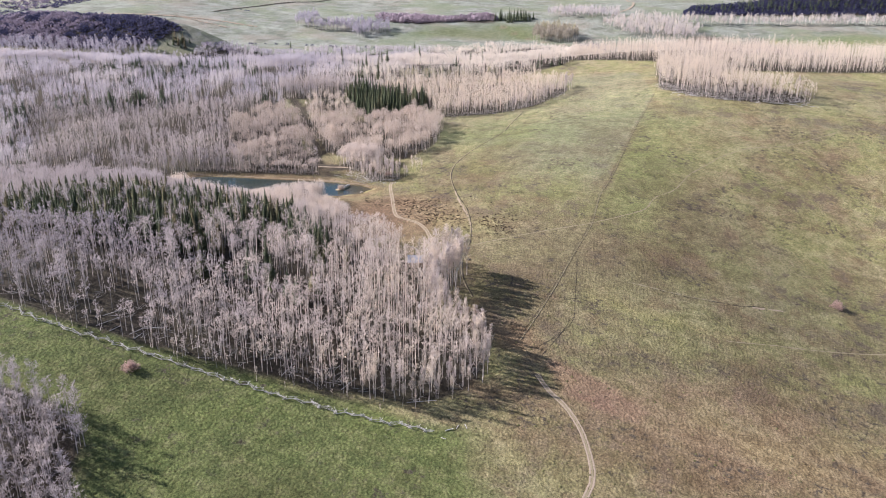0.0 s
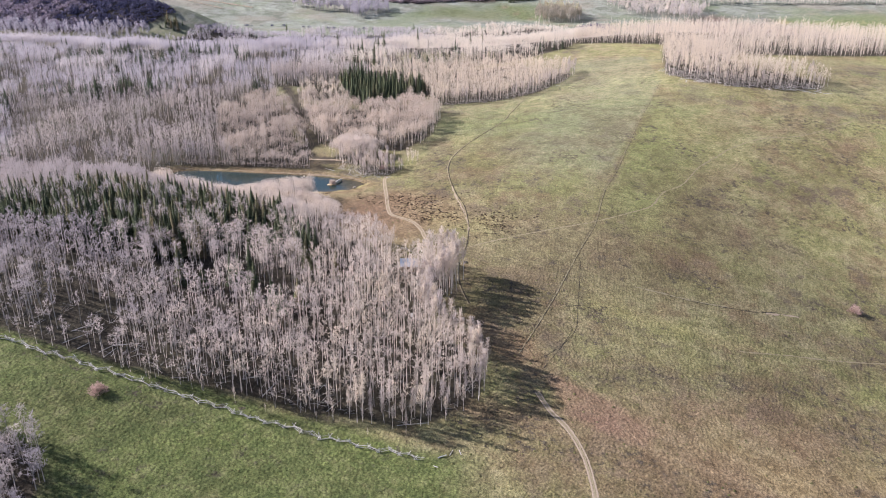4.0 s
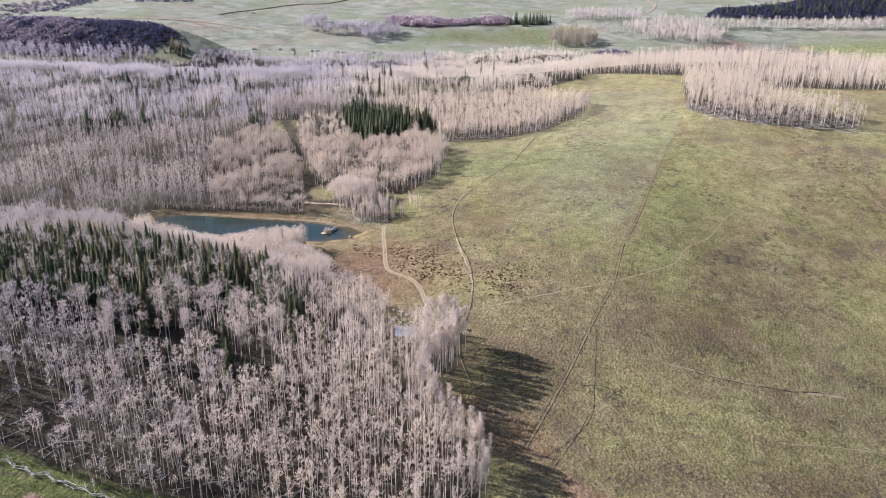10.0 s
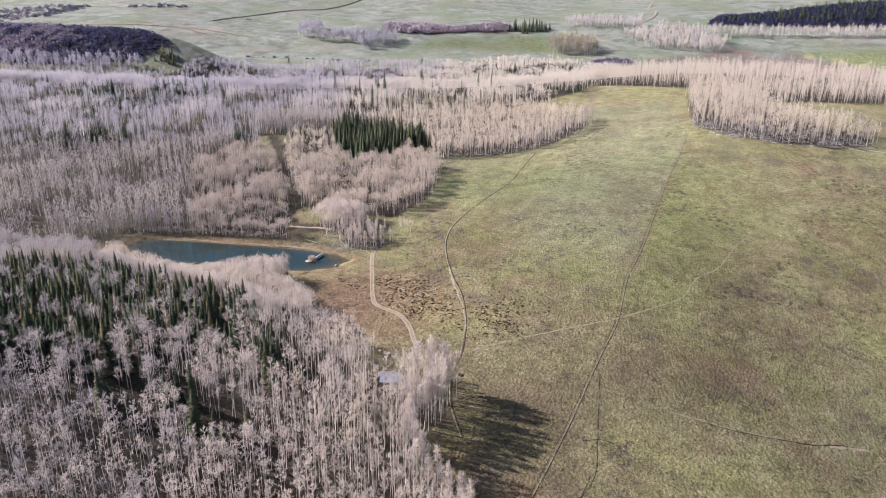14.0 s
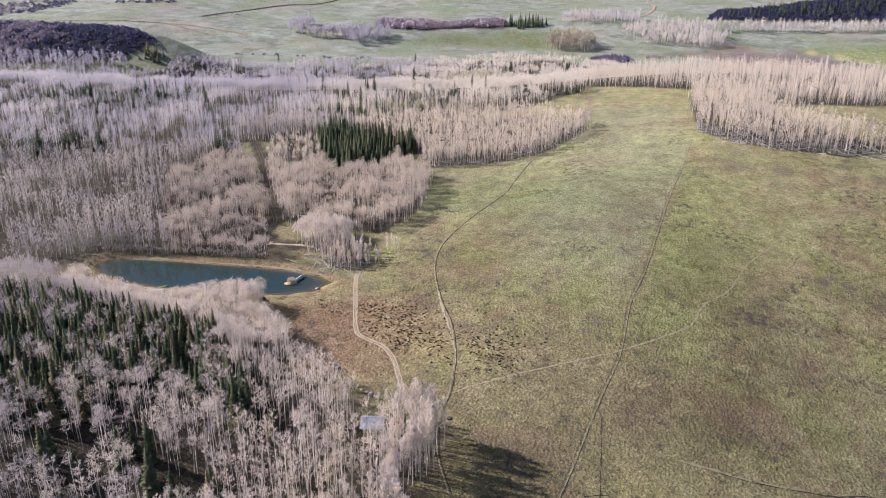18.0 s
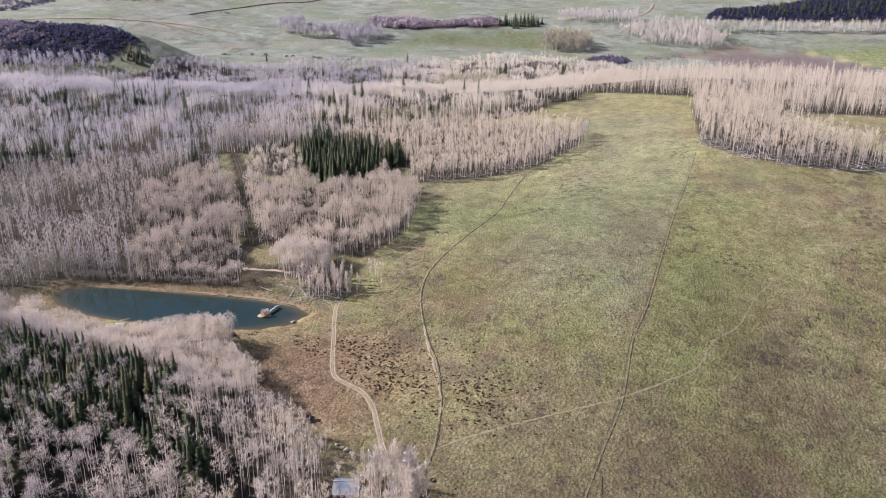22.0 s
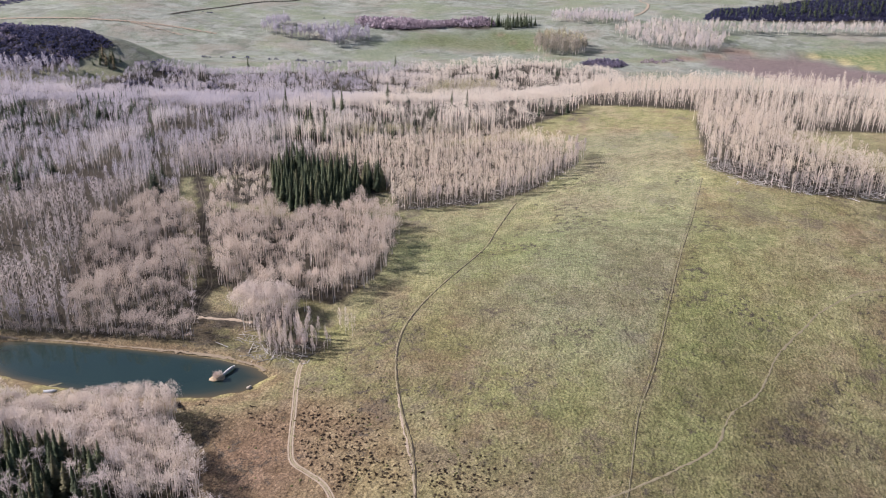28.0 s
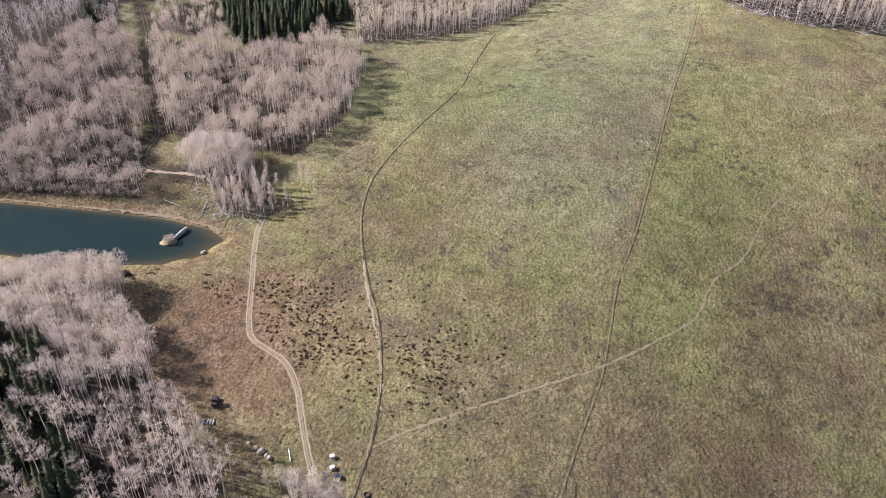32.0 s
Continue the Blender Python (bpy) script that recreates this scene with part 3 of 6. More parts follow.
# ---------------------------------------------------------------- woods on the plan
GROVE = ((-215, 206), (-190, 199), (-165, 200), (-154, 196), (-136, 193), (-112, 191), (-81, 191), (-51, 192), (-29, 192), (-17, 201), (-10, 211), (-7, 222), (-11, 231), (-18, 238), (-26, 245),
         (-29, 253), (-27, 261), (-22, 270), (-20, 279), (-26, 286), (-33, 290), (-39, 290.5), (-43, 287), (-47, 287), (-58, 297), (-73, 310.5), (-81, 324), (-93, 336), (-98, 349), (-108, 351),
         (-150, 348), (-200, 356), (-278, 352))
SPRUCES = ((-235, 262), (-225, 300), (-200, 320), (-182, 337), (-166, 334), (-150, 331), (-128, 323), (-118, 325), (-105, 325), (-95, 308), (-87, 295), (-76, 285), (-71, 280), (-74, 272),
           (-84, 272), (-98, 281), (-111, 283), (-119, 276), (-112, 266), (-118, 257), (-134, 254), (-150, 250), (-190, 246))
CORNER = ((-150, 168), (-128, 164), (-112, 160), (-106, 152), (-104, 141), (-97, 132), (-96, 112), (-120, 108))
WEST = ((-150, 386.5), (-116, 389), (-112, 398), (-119, 414), (-131, 437), (-146, 466), (-160, 494), (-170, 520), (-150, 526), (-126, 532),
        (-100, 568), (-55, 606), (-12, 628), (30, 668), (60, 760), (110, 900), (85, 1060), (10, 1110), (-88, 1075), (-235, 1010), (-350, 925), (-415, 850), (-520, 800),
        (-640, 700), (-520, 380), (-300, 356), (-230, 362), (-198, 372), (-184, 384))
DOMES = ((-117.5, 427), (-102, 418), (-80, 418), (-66, 413), (-53, 440), (-52, 470), (-57, 490), (-74, 500), (-88, 494), (-100, 486), (-120, 490), (-143, 494), (-139, 472), (-131, 456), (-121, 438))
PALE = ((-105, 407), (-95, 398), (-87, 395.5), (-78, 400), (-77, 411), (-88, 417), (-101, 416))
FRONT = ((-89, 391), (-80, 381.5), (-68, 380.5), (-61.5, 385), (-60, 391), (-68, 395), (-76, 400), (-87, 396))
STRIP = ((-62, 500), (-45, 508), (-21, 513), (6, 530), (29, 566), (31, 580), (10, 606), (-15, 618), (-60, 600), (-116, 562), (-76, 538), (-65, 522))
BLOCK = ((-130, 540), (-126, 522), (-118, 505), (-108, 494), (-100, 488), (-87, 498), (-77, 520), (-67, 524), (-72, 538), (-96, 545), (-112, 540), (-120, 556), (-130, 556))
EAST = ((88, 566), (87, 540), (104, 517), (122, 509), (150, 508), (178, 514), (186, 528), (172, 543), (152, 556), (142, 580), (140, 612), (105, 668), (97, 640))
RIDGE = ((34, 684), (107, 664), (135, 614), (163, 618), (202, 624), (300, 640), (460, 650), (460, 745), (208, 738), (150, 760), (90, 770), (38, 760))
CABIN = (-42.0, 282.6)
YOUNG = ((-148, 496), (-124, 495), (-120, 512), (-122, 536), (-146, 526), (-152, 512))
TRACK = ((-99, 403), (-115, 406), (-119.5, 416), (-120, 428), (-134, 456), (-148, 492), (-165, 525))

# ---------------------------------------------------------------- ground sheet
def graded(lo, hi, a, b, step, grow=1.16):
    """Grid lines: even from a to b, ever wider out to lo and hi."""
    mid = list(np.arange(a, b + step / 2, step))
    s, up = step, [mid[-1]]
    while up[-1] < hi:
        s *= grow
        up.append(up[-1] + s)
    s, down = step, [mid[0]]
    while down[-1] > lo:
        s *= grow
        down.append(down[-1] - s)
    return np.array(down[:0:-1] + mid + up[1:])


xs, ys = graded(-4200, 4200, -270, 240, 3.8, 1.08), graded(-1500, 5200, 90, 640, 3.8, 1.05)
GX, GY = [q.ravel() for q in np.meshgrid(xs, ys)]
GZ = ground_z(GX, GY)
nx, ny = len(xs), len(ys)
ii, jj = np.meshgrid(np.arange(nx - 1), np.arange(ny - 1))
q = (jj * nx + ii).ravel()
tris = np.concatenate([np.stack([q, q + 1, q + nx + 1], -1), np.stack([q, q + nx + 1, q + nx], -1)])


def blob(x, y, r, s=None):
    return np.exp(-((GX - x) / r) ** 2 - ((GY - y) / (s or r)) ** 2)


LINE = ((83, 530), (72, 488), (62, 454), (52, 415), (43, 380), (36, 358), (30.5, 329), (24, 309), (19, 293), (12, 270), (1, 237))
side = GX - np.interp(GY, [q[1] for q in LINE[::-1]], [q[0] for q in LINE[::-1]])
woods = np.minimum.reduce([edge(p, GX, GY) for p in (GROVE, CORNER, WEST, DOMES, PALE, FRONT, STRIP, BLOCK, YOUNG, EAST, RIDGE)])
litter_shade = (1 - ease(woods, -5, 2)) * (1 - 0.25 * ease(GX, -60, 10) * ease(GY, 420, 480))
FIELD = 1 - ease(edge(((-200, 1225), (-60, 1290), (30, 1290), (20, 1205), (-80, 1190), (-170, 1195)), GX, GY), -14, 10)
lush = 0.9 * (1 - ease(edge(((-400, -300), (-400, 200), (-160, 206), (-121, 198), (-80, 194), (-43, 191), (-15, 184), (5, 60), (20, -300)), GX, GY), -4, 2 + 22 * ease(GX, -30, 0)))
lush = lush + FIELD + 0.38 * blob(20, 445, 60, 70) + 0.30 * blob(62, 395, 14, 36) + 0.4 * blob(-30, 470, 40, 40) + 0.3 * blob(60, 470, 60, 25) + 0.4 * ease(GY, 760, 1000)
dry = 1.15 * blob(-60, 332, 34, 32) + 0.85 * blob(75, 196, 85, 44) + 0.35 * blob(75, 300, 60, 30) + 0.5 * blob(75, 575, 30, 50) + 0.35 * blob(10, 330, 40, 25)
ridge_line = np.exp(-(off_line(((-700, 1105), (-676, 1117), (-620, 1140), (-544, 1172), (-471, 1184), (-392, 1179), (-330, 1150)), GX, GY) / 11) ** 2)
clay = np.exp(-(off_line(((189, 1186), (215, 1192), (247, 1233), (288, 1254), (327, 1262), (350, 1256)), GX, GY) / 10) ** 2)
red = 1.7 * clay + 0.6 * np.exp(-(off_line(((-54, 1290), (-20, 1230), (40, 1150), (100, 1140), (180, 1160)), GX, GY) / 8) ** 2) + 0.85 * np.exp(-(off_line(((13, 225), (22, 217), (30, 209), (35, 206)), GX, GY) / 6) ** 2) + 0.5 * blob(22, 213, 12, 6) + 0.45 * blob(58, 222, 30, 16) + 0.62 * blob(-70, 328, 22, 28) + 0.3 * blob(110, 330, 40, 14)
litter_shade = np.maximum(litter_shade, 0.75 * (1 - ease(off_line(TRACK, GX, GY), 2, 6)))
# shore strip: brown litter, with the trees' shade painted in as well
litter_shade = np.maximum(litter_shade, 0.6 * (1 - ease(edge(((-186, 372), (-180, 384), (-112, 386), (-100, 384), (-98, 396), (-112, 402), (-200, 400), (-260, 364)), GX, GY), -2, 4)))
litter_shade = litter_shade * (1 - 0.65 * np.clip(blob(CABIN[0] + 9, CABIN[1] + 3, 9, 11), 0, 1))
HILL = ((-680, 850), (-600, 858), (-545, 856), (-480, 862), (-436, 878), (-412, 900), (-432, 924), (-500, 938), (-600, 944), (-690, 940))
CUT = ((250, 1408), (330, 1420), (430, 1424), (560, 1420), (800, 1430), (800, 1570), (520, 1570), (390, 1510), (280, 1480))
THICKET = ((-262, 1300), (-226, 1330), (-154, 1318), (-80, 1362), (-66, 1350), (-60, 1312), (-110, 1302), (-147, 1284), (-205, 1256), (-246, 1270))
# dark floor under far brush; on hill and bank it is painted shade
litter_shade = np.maximum(litter_shade, 1 - ease(np.minimum.reduce([edge(p, GX, GY) for p in (HILL, CUT, THICKET)]), -8, 8))
BROWN = ((200, 1165), (250, 1215), (340, 1246), (365, 1232), (392, 1190), (420, 1120), (440, 1040), (381, 1000), (300, 1010))
YELLOW = ((352, 1258), (400, 1270), (560, 1276), (540, 1100), (442, 1130), (425, 1170), (394, 1208), (368, 1236))
HAY = 1 - ease(edge(YELLOW, GX, GY), -4, 14)
lush = lush + 0.9 * HAY
dry = dry + 0.9 * blob(0, 240, 9, 12) + 0.7 * blob(12, 268, 7, 4)
plough = np.maximum(0.9 * (1 - ease(edge(BROWN, GX, GY), -10, 10)), 0.35 * clay)
gold = 0.36 * HAY + 0.9 * np.exp(-(off_line(((355, 1250), (372, 1230), (398, 1200), (428, 1160), (445, 1110)), GX, GY) / 5) ** 2) + 0.95 * np.exp(-((edge(POND, GX, GY) - 0.8) / 1.5) ** 2) * ease(374 - GY, -4, 4)
gold = gold + 0.55 * blob(-20, 622, 60, 10) + 0.42 * np.exp(-(off_line(((28, 270), (45, 268), (64, 263), (84, 264)), GX, GY) / 8) ** 2) + 0.3 * blob(8, 266, 10, 6)
dry = dry + 0.9 * np.exp(-((edge(POND, GX, GY) - 2.0) / 4.0) ** 2)
scab = 0.7 * np.exp(-(off_line(((26, 265), (36, 262), (45, 256), (54, 251)), GX, GY) / 3.2) ** 2) + 0.6 * np.exp(-(off_line(((24, 296), (22, 270), (26, 265)), GX, GY) / 2.6) ** 2)
for a, b, r, q in ((-4, 295, 7, 3), (80, 361, 12, 6), (98, 361, 9, 5), (112, 339, 12, 5), (46, 238, 14, 6), (70, 239, 10, 5), (88, 240, 8, 4), (28, 229, 9, 4), (20, 394, 6, 4), (-9, 409, 9, 6), (2, 399, 5, 3), (64, 300, 12, 4), (40, 322, 9, 3), (120, 300, 14, 5), (96, 275, 8, 3)):
    scab = scab + 0.78 * blob(a, b, r, q)
# distance weights: painted haze on the valley, lightening on the far meadow
ground = new("ground", mesh_of("ground", np.stack([GX, GY, GZ], -1), tris, [TURF], hazy_grass=0.8 * ease(GY, 780, 960) * (1 - 0.85 * np.clip(red + gold + dry + 0.8 * FIELD + 0.9 * HAY, 0, 1)), pale=0.7 * HAY + np.maximum(np.maximum(0.36 * ease(GY, 370, 560), 0.55 * ease(GX, 20, 90) * ease(GY, 295, 345)) * (1 - ease(GY, 700, 800)), 0.55 * ridge_line) * (1 - np.clip(1.4 * litter_shade, 0, 1)), tufty=1 - ease(GY, 520, 700),
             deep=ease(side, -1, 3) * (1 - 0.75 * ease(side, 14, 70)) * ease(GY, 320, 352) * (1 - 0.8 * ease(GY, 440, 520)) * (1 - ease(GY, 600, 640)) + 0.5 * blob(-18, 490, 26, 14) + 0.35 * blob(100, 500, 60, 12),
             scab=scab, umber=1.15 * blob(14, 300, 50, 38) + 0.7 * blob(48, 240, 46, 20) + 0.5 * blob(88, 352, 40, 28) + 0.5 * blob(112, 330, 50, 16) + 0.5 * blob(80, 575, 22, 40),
             ash=ease(-side, -1, 4) * (1 - 0.7 * ease(-side, 22, 75)) * ease(GY, 330, 400) * (1 - ease(GY, 590, 640)) + 0.45 * ease(GY, 385, 480) * (1 - ease(GY, 600, 650)) + 1.4 * ridge_line, plough=plough, lush=lush, dry=dry, red=red, litter_shade=litter_shade, gold=gold))
ground.data.polygons.foreach_set("use_smooth", np.ones(len(tris), bool))
tagged(ground, "rolling spring meadow of olive and tan grass with bare patches", "meadow", kind="structure")

# water
p = np.array(POND, float)
c = p.mean(0)
p = np.concatenate([p + (np.roll(p, -1, 0) - p) * f for f in (0, 1 / 3, 2 / 3)]).reshape(3, -1, 2).transpose(1, 0, 2).reshape(-1, 2)
k = len(p)
RINGS = (1.02, 0.95, 0.88, 0.78, 0.6, 0.3)
wv = np.concatenate([c + (p - c) * f for f in RINGS] + [[c]])
t = [(r * k + i, r * k + (i + 1) % k, r * k + k + (i + 1) % k) for r in range(5) for i in range(k)] + [(r * k + i, r * k + k + (i + 1) % k, r * k + k + i) for r in range(5) for i in range(k)] + [(5 * k + i, 5 * k + (i + 1) % k, 6 * k) for i in range(k)]
water = new("water", mesh_of("water", np.column_stack([wv, np.zeros(len(wv))]), t, [WATER], shallow=np.concatenate([np.repeat((1.0, 0.5, 0.18, 0.04, 0.0, 0.0), k), [0.0]])))
tagged(water, "still dark teal pond behind a low earth dam", "pond", kind="structure")


# ---------------------------------------------------------------- road and trails
def curve_through(pts, step=1.2):
    """A smooth line through a few points."""
    p = np.array([pts[0], *pts, pts[-1]], float)
    out = []
    for i in range(1, len(p) - 2):
        n = max(2, int(np.hypot(*(p[i + 1] - p[i])) / step))
        for s in np.arange(n) / n:
            a, b, c, d = p[i - 1:i + 3]
            out.append(0.5 * (2 * b + (c - a) * s + (2 * a - 5 * b + 4 * c - d) * s * s + (3 * b - a - 3 * c + d) * s ** 3))
    return np.array(out + [p[-2]])


def strip(name, pts, width, mat, shift=0.0, ragged=0.15, lift=0.04, seed=3):
    """A worn strip of earth that follows the ground."""
    rng = np.random.default_rng(seed)
    c = curve_through(pts)
    d = np.gradient(c, axis=0)
    d = d / np.hypot(d[:, 0], d[:, 1])[:, None]
    nrm = np.stack([d[:, 1], -d[:, 0]], -1)
    n = len(c)
    c = c + nrm * shift
    w = width / 2 * (1 + rng.normal(0, ragged, (2, n)))
    cols = [c - nrm * w[0][:, None], c - nrm * w[0][:, None] * 0.4, c + nrm * w[1][:, None] * 0.4, c + nrm * w[1][:, None]]
    v = np.concatenate([np.column_stack([q, ground_z(q[:, 0], q[:, 1]) + lift + (0.03 if i in (1, 2) else 0.0)]) for i, q in enumerate(cols)])
    t = []
    for i in range(n - 1):
        for j in range(3):
            a, b = j * n + i, (j + 1) * n + i
            t += [(a, b, b + 1), (a, b + 1, a + 1)]
    return new(name, mesh_of(name, v, t, [mat]))


ROAD = ((-69, 381), (-69, 376), (-67, 366), (-64.5, 356), (-62, 345), (-60, 337), (-57.5, 331.5), (-52.5, 328), (-47, 324), (-42.5, 317), (-39.5, 309), (-36.5, 301), (-33.5, 294), (-31, 288))
LOWER = ((7, 219), (11, 211), (16, 204), (20, 194), (22, 182), (22, 173), (19.5, 165), (14, 150), (4, 128), (-4, 100), (-10, 60), (-8, 0), (0, -80), (4, -200))
road = root("road", Matrix(), "pale two-rut dirt track worn into the meadow", "dirt track", kind="structure")
for q, wide in ((ROAD, 0.46), (LOWER, 0.55)):
    for s, sd in ((-0.58, 4), (0.58, 5)):
        strip("wheel_rut", q, wide, DIRT, s, 0.16, seed=sd).parent = road
    strip("grass_crown", q, 0.5, STRAW, 0.0, 0.25, lift=0.03, seed=6).parent = road
branch = root("forest_track", Matrix(), "narrow dirt track leading into the bare woods", "dirt track", kind="structure")
# ruts get dark earth: the woods' shade is put into their colour
for s, sd in ((-0.7, 7), (0.7, 8)):
    strip("wheel_rut", ((-68, 379), (-82, 394), (-92, 402), (-99, 403), (-115, 406), (-119.5, 416), (-120, 428), (-134, 456), (-148, 492), (-165, 525), (-168, 532)), 0.5, FLOOR, s, 0.4, seed=sd).parent = branch
strip("wheel_rut", ((-115, 404.6), (-108, 404.2), (-101, 404), (-94, 402.5)), 1.3, DIRT, 0, 0.4, lift=0.06, seed=21).parent = branch
DITCH = ((-3, 515), (-5, 509), (-11, 481), (-15, 461), (-27, 433), (-34, 415), (-38, 399), (-38, 383), (-35, 367), (-31, 353), (-26, 339), (-23, 324), (-22, 313), (-22, 302), (-23.5, 290), (-22, 276), (-17, 262))
ditch = root("ditch", Matrix(), "dark narrow ditch winding down the meadow", "ditch", kind="structure")
strip("ditch_bed", DITCH, 0.36, MUD, 0.0, 0.45, seed=9).parent = ditch
strip("spoil_bank", DITCH, 0.30, STRAW, 0.55, 0.6, lift=0.05, seed=10).parent = ditch
strip("spoil_bank", ((-33.5, 362), (-30.5, 351), (-26.6, 339), (-23.2, 327), (-21.6, 318), (-21, 312)), 0.6, DIRT, 0.8, 0.7, lift=0.03, seed=20).parent = ditch
line = root("fence_line_path", Matrix(), "worn stock path along an old fence line", "path", kind="structure")
strip("worn_line", LINE, 0.24, WORN, 0.0, 0.6, seed=11).parent = line
strip("worn_line", LINE, 0.11, MUD, -0.34, 0.7, seed=12).parent = line
strip("worn_line", LINE, 0.09, FLOOR, 0.8, 0.9, seed=13).parent = line
path = root("footpath", Matrix(), "faint pale footpath across the grass", "path", kind="structure")
strip("trodden_strip", ((-22, 302), (-16, 306), (-5, 312), (5, 317), (25, 327), (29, 329), (43, 339), (56, 350), (63, 364), (74, 376), (84, 395), (97, 412), (107, 424), (125, 438), (148, 447), (181, 470)), 0.55, STRAW, 0, 0.55, lift=0.03, seed=14).parent = path
bank = root("pond_bank", Matrix(), "bare tan earth bank along the pond dam", "bank", kind="structure")
strip("bank_face", ((-80, 374.6), (-84, 377.2), (-96, 380.6), (-113, 382.1), (-134, 383.1), (-152, 383.6), (-170, 383.1), (-184, 380.2)), 1.1, BANK, 0, 0.45, lift=0.06, seed=17).parent = bank
gully = root("gully", Matrix(), "small eroded gully with dark banks", "gully", kind="structure")
strip("gully_bank", ((43, 286.3), (52, 285.3), (64, 284.3), (78, 285.3)), 0.55, WORN, 0, 0.8, seed=18).parent = gully
strip("gully_bank", ((92, 287.4), (98, 289.0), (105, 290.4)), 0.8, DIRT, 0, 0.7, seed=19).parent = gully
strip("gully_bed", ((52, 284.8), (64, 283.8), (78, 284.8)), 0.16, MUD, 0, 0.9, seed=22).parent = gully
strip("gully_bed", ((74, 284.6), (80, 285.2), (86, 286), (95, 289), (100, 290)), 0.36, MUD, 0, 0.8, seed=15).parent = gully
strip("gully_bed", ((23, 299), (22, 281), (21, 266), (20, 255), (15, 244), (9, 231)), 0.16, MUD, 0, 0.9, seed=16).parent = gully
strip("gully_bank", ((20, 255), (17, 246), (13, 240), (7, 233)), 0.14, MUD, 1.1, 0.9, seed=23).parent = gully
strip("gully_bed", ((17, 267.5), (22, 269.2), (26, 268.4)), 0.28, MUD, 0, 0.9, seed=24).parent = gully
strip("trodden_strip", ((76, 259), (86, 261), (97, 264), (115, 268), (140, 275)), 0.5, STRAW, 0, 0.7, lift=0.03, seed=25).parent = path

# ---------------------------------------------------------------- aspens, spruces
FINE = [merged(*aspen_shape(10 + i, 20, 0.50 + 0.05 * (i % 4), 1.55 + 0.22 * (i % 4), 8, 150, 0.150, 3, 3, 0.95)) for i in range(8)]
VASE = [merged(*aspen_shape(120 + i, 20, 0.52 + 0.05 * (i % 4), 2.5 + 0.3 * (i % 4), 11, 350, 0.098, 3, 3, 0.9, 0.7)) for i in range(8)]
SLIM = [merged(*aspen_shape(150 + i, 20, 0.50 + 0.05 * (i % 4), 1.7 + 0.25 * (i % 4), 9, 250, 0.090, 3, 3, 0.9, 0.8)) for i in range(8)]
NEAR = [merged(*aspen_shape(20 + i, 20, 0.40 + 0.04 * (i % 4), 1.35 + 0.2 * (i % 4), 7, 250, 0.086, 3, 2, 0.8, 0.9)) for i in range(8)]
HEAD = [merged(*aspen_shape(170 + i, 20, 0.34 + 0.05 * (i % 4), 2.1 + 0.3 * (i % 4), 10, 165, 0.190, 3, 2, 1.1, 0.4)) for i in range(8)]
LOW = [merged(*aspen_shape(30 + i, 20, 0.26 + 0.05 * (i % 4), 2.0 + 0.3 * (i % 3), 13, 200, 0.165, 3, 2, 1.1)) for i in range(6)]
ROUND = [merged(*bushy_shape(40 + i, 13, 0.38 + 0.05 * (i % 3), 1.95 + 0.22 * (i % 3), 320, 0.108)) for i in range(8)]
FAR = [merged(*far_aspen_shape(60 + i, 20, 0.31 + 0.05 * (i % 3), 1.6 + 0.2 * (i % 3), 120, 0.150, 1.2)) for i in range(6)]
FAINT = [merged(*far_aspen_shape(66 + i, 20, 0.38, 2.0, 70, 0.27, 1.6)) for i in range(5)]
CLUMP = [merged(*far_aspen_shape(70 + i, 18, 0.22, 2.8, 60, 0.85, 1.6)) for i in range(5)]
FIR = [merged(*spruce_shape(80 + i, 20, 21, 9, 3.2 + 0.35 * (i % 3), 3)) for i in range(6)]
FARFIR = [merged(*spruce_shape(90 + i, 20, 11, 7, 4.4, 3)) for i in range(3)]
BRUSHY = [merged(*far_aspen_shape(76 + i, 20, 0.13, 1.8 + 0.2 * (i % 3), 120, 0.150, 1.2)) for i in range(6)]
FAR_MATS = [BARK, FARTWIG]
ASPEN_MATS, FIR_MATS = [BARK, TWIG], [SPRUCE_BARK, NEEDLE]
pale_label = "dense stand of bare pale-barked aspens"

# foreground grove: slender close-set stems by the fence, broad vase crowns towards the pond, spruces behind
x, y = spots(GROVE, 2.75, 101)
k = x > -0.66 * y - 62
x, y = x[k], y[k]
chance = np.random.default_rng(76).random(len(x))
hole = np.hypot((x - CABIN[0]) / 1.25, y - CABIN[1]) < 4.6
dark = (edge(SPRUCES, x, y) < 5 * wave(x, y, 16, 5) - 4.5) & (y + 0.04 * x < 319)
nook = (np.hypot((x + 82) / 1.4, y - 244) < 7.5) | (np.hypot(x + 95, y - 252) < 5) | (np.hypot((x + 109) / 1.2, y - 243) < 7) | (np.hypot((x + 72) / 1.8, y - 271) < 4) | (np.hypot(x + 62, y - 266) < 3)
rim = edge(GROVE, x, y)
back = ease(y + 0.25 * x, 205, 225)
bay = (np.hypot((x + 125) / 1.4, y - 205) < 8.5) & (chance < 0.93)
porch = (abs(x - CABIN[0] + 1) < 5) & (y > 264) & (y < 281) & (chance < 0.6)
keep = ~hole & ~porch & ~nook & ~bay & ((rim > -7) & (x > -110) | (wave(x, y, 15, 78) > 0.25 + 0.10 * ease(-x, 60, 120) - 0.25 * ease(y + 0.25 * x, 262, 280))) & (chance > 0.36 * back * ease(-x, 72, 92) * (1 - ease(y + 0.25 * x, 285, 297))) & (~dark | (chance > 0.79))
solo = keep & (x > -46) & (rim > -5.5) & (y < 300)
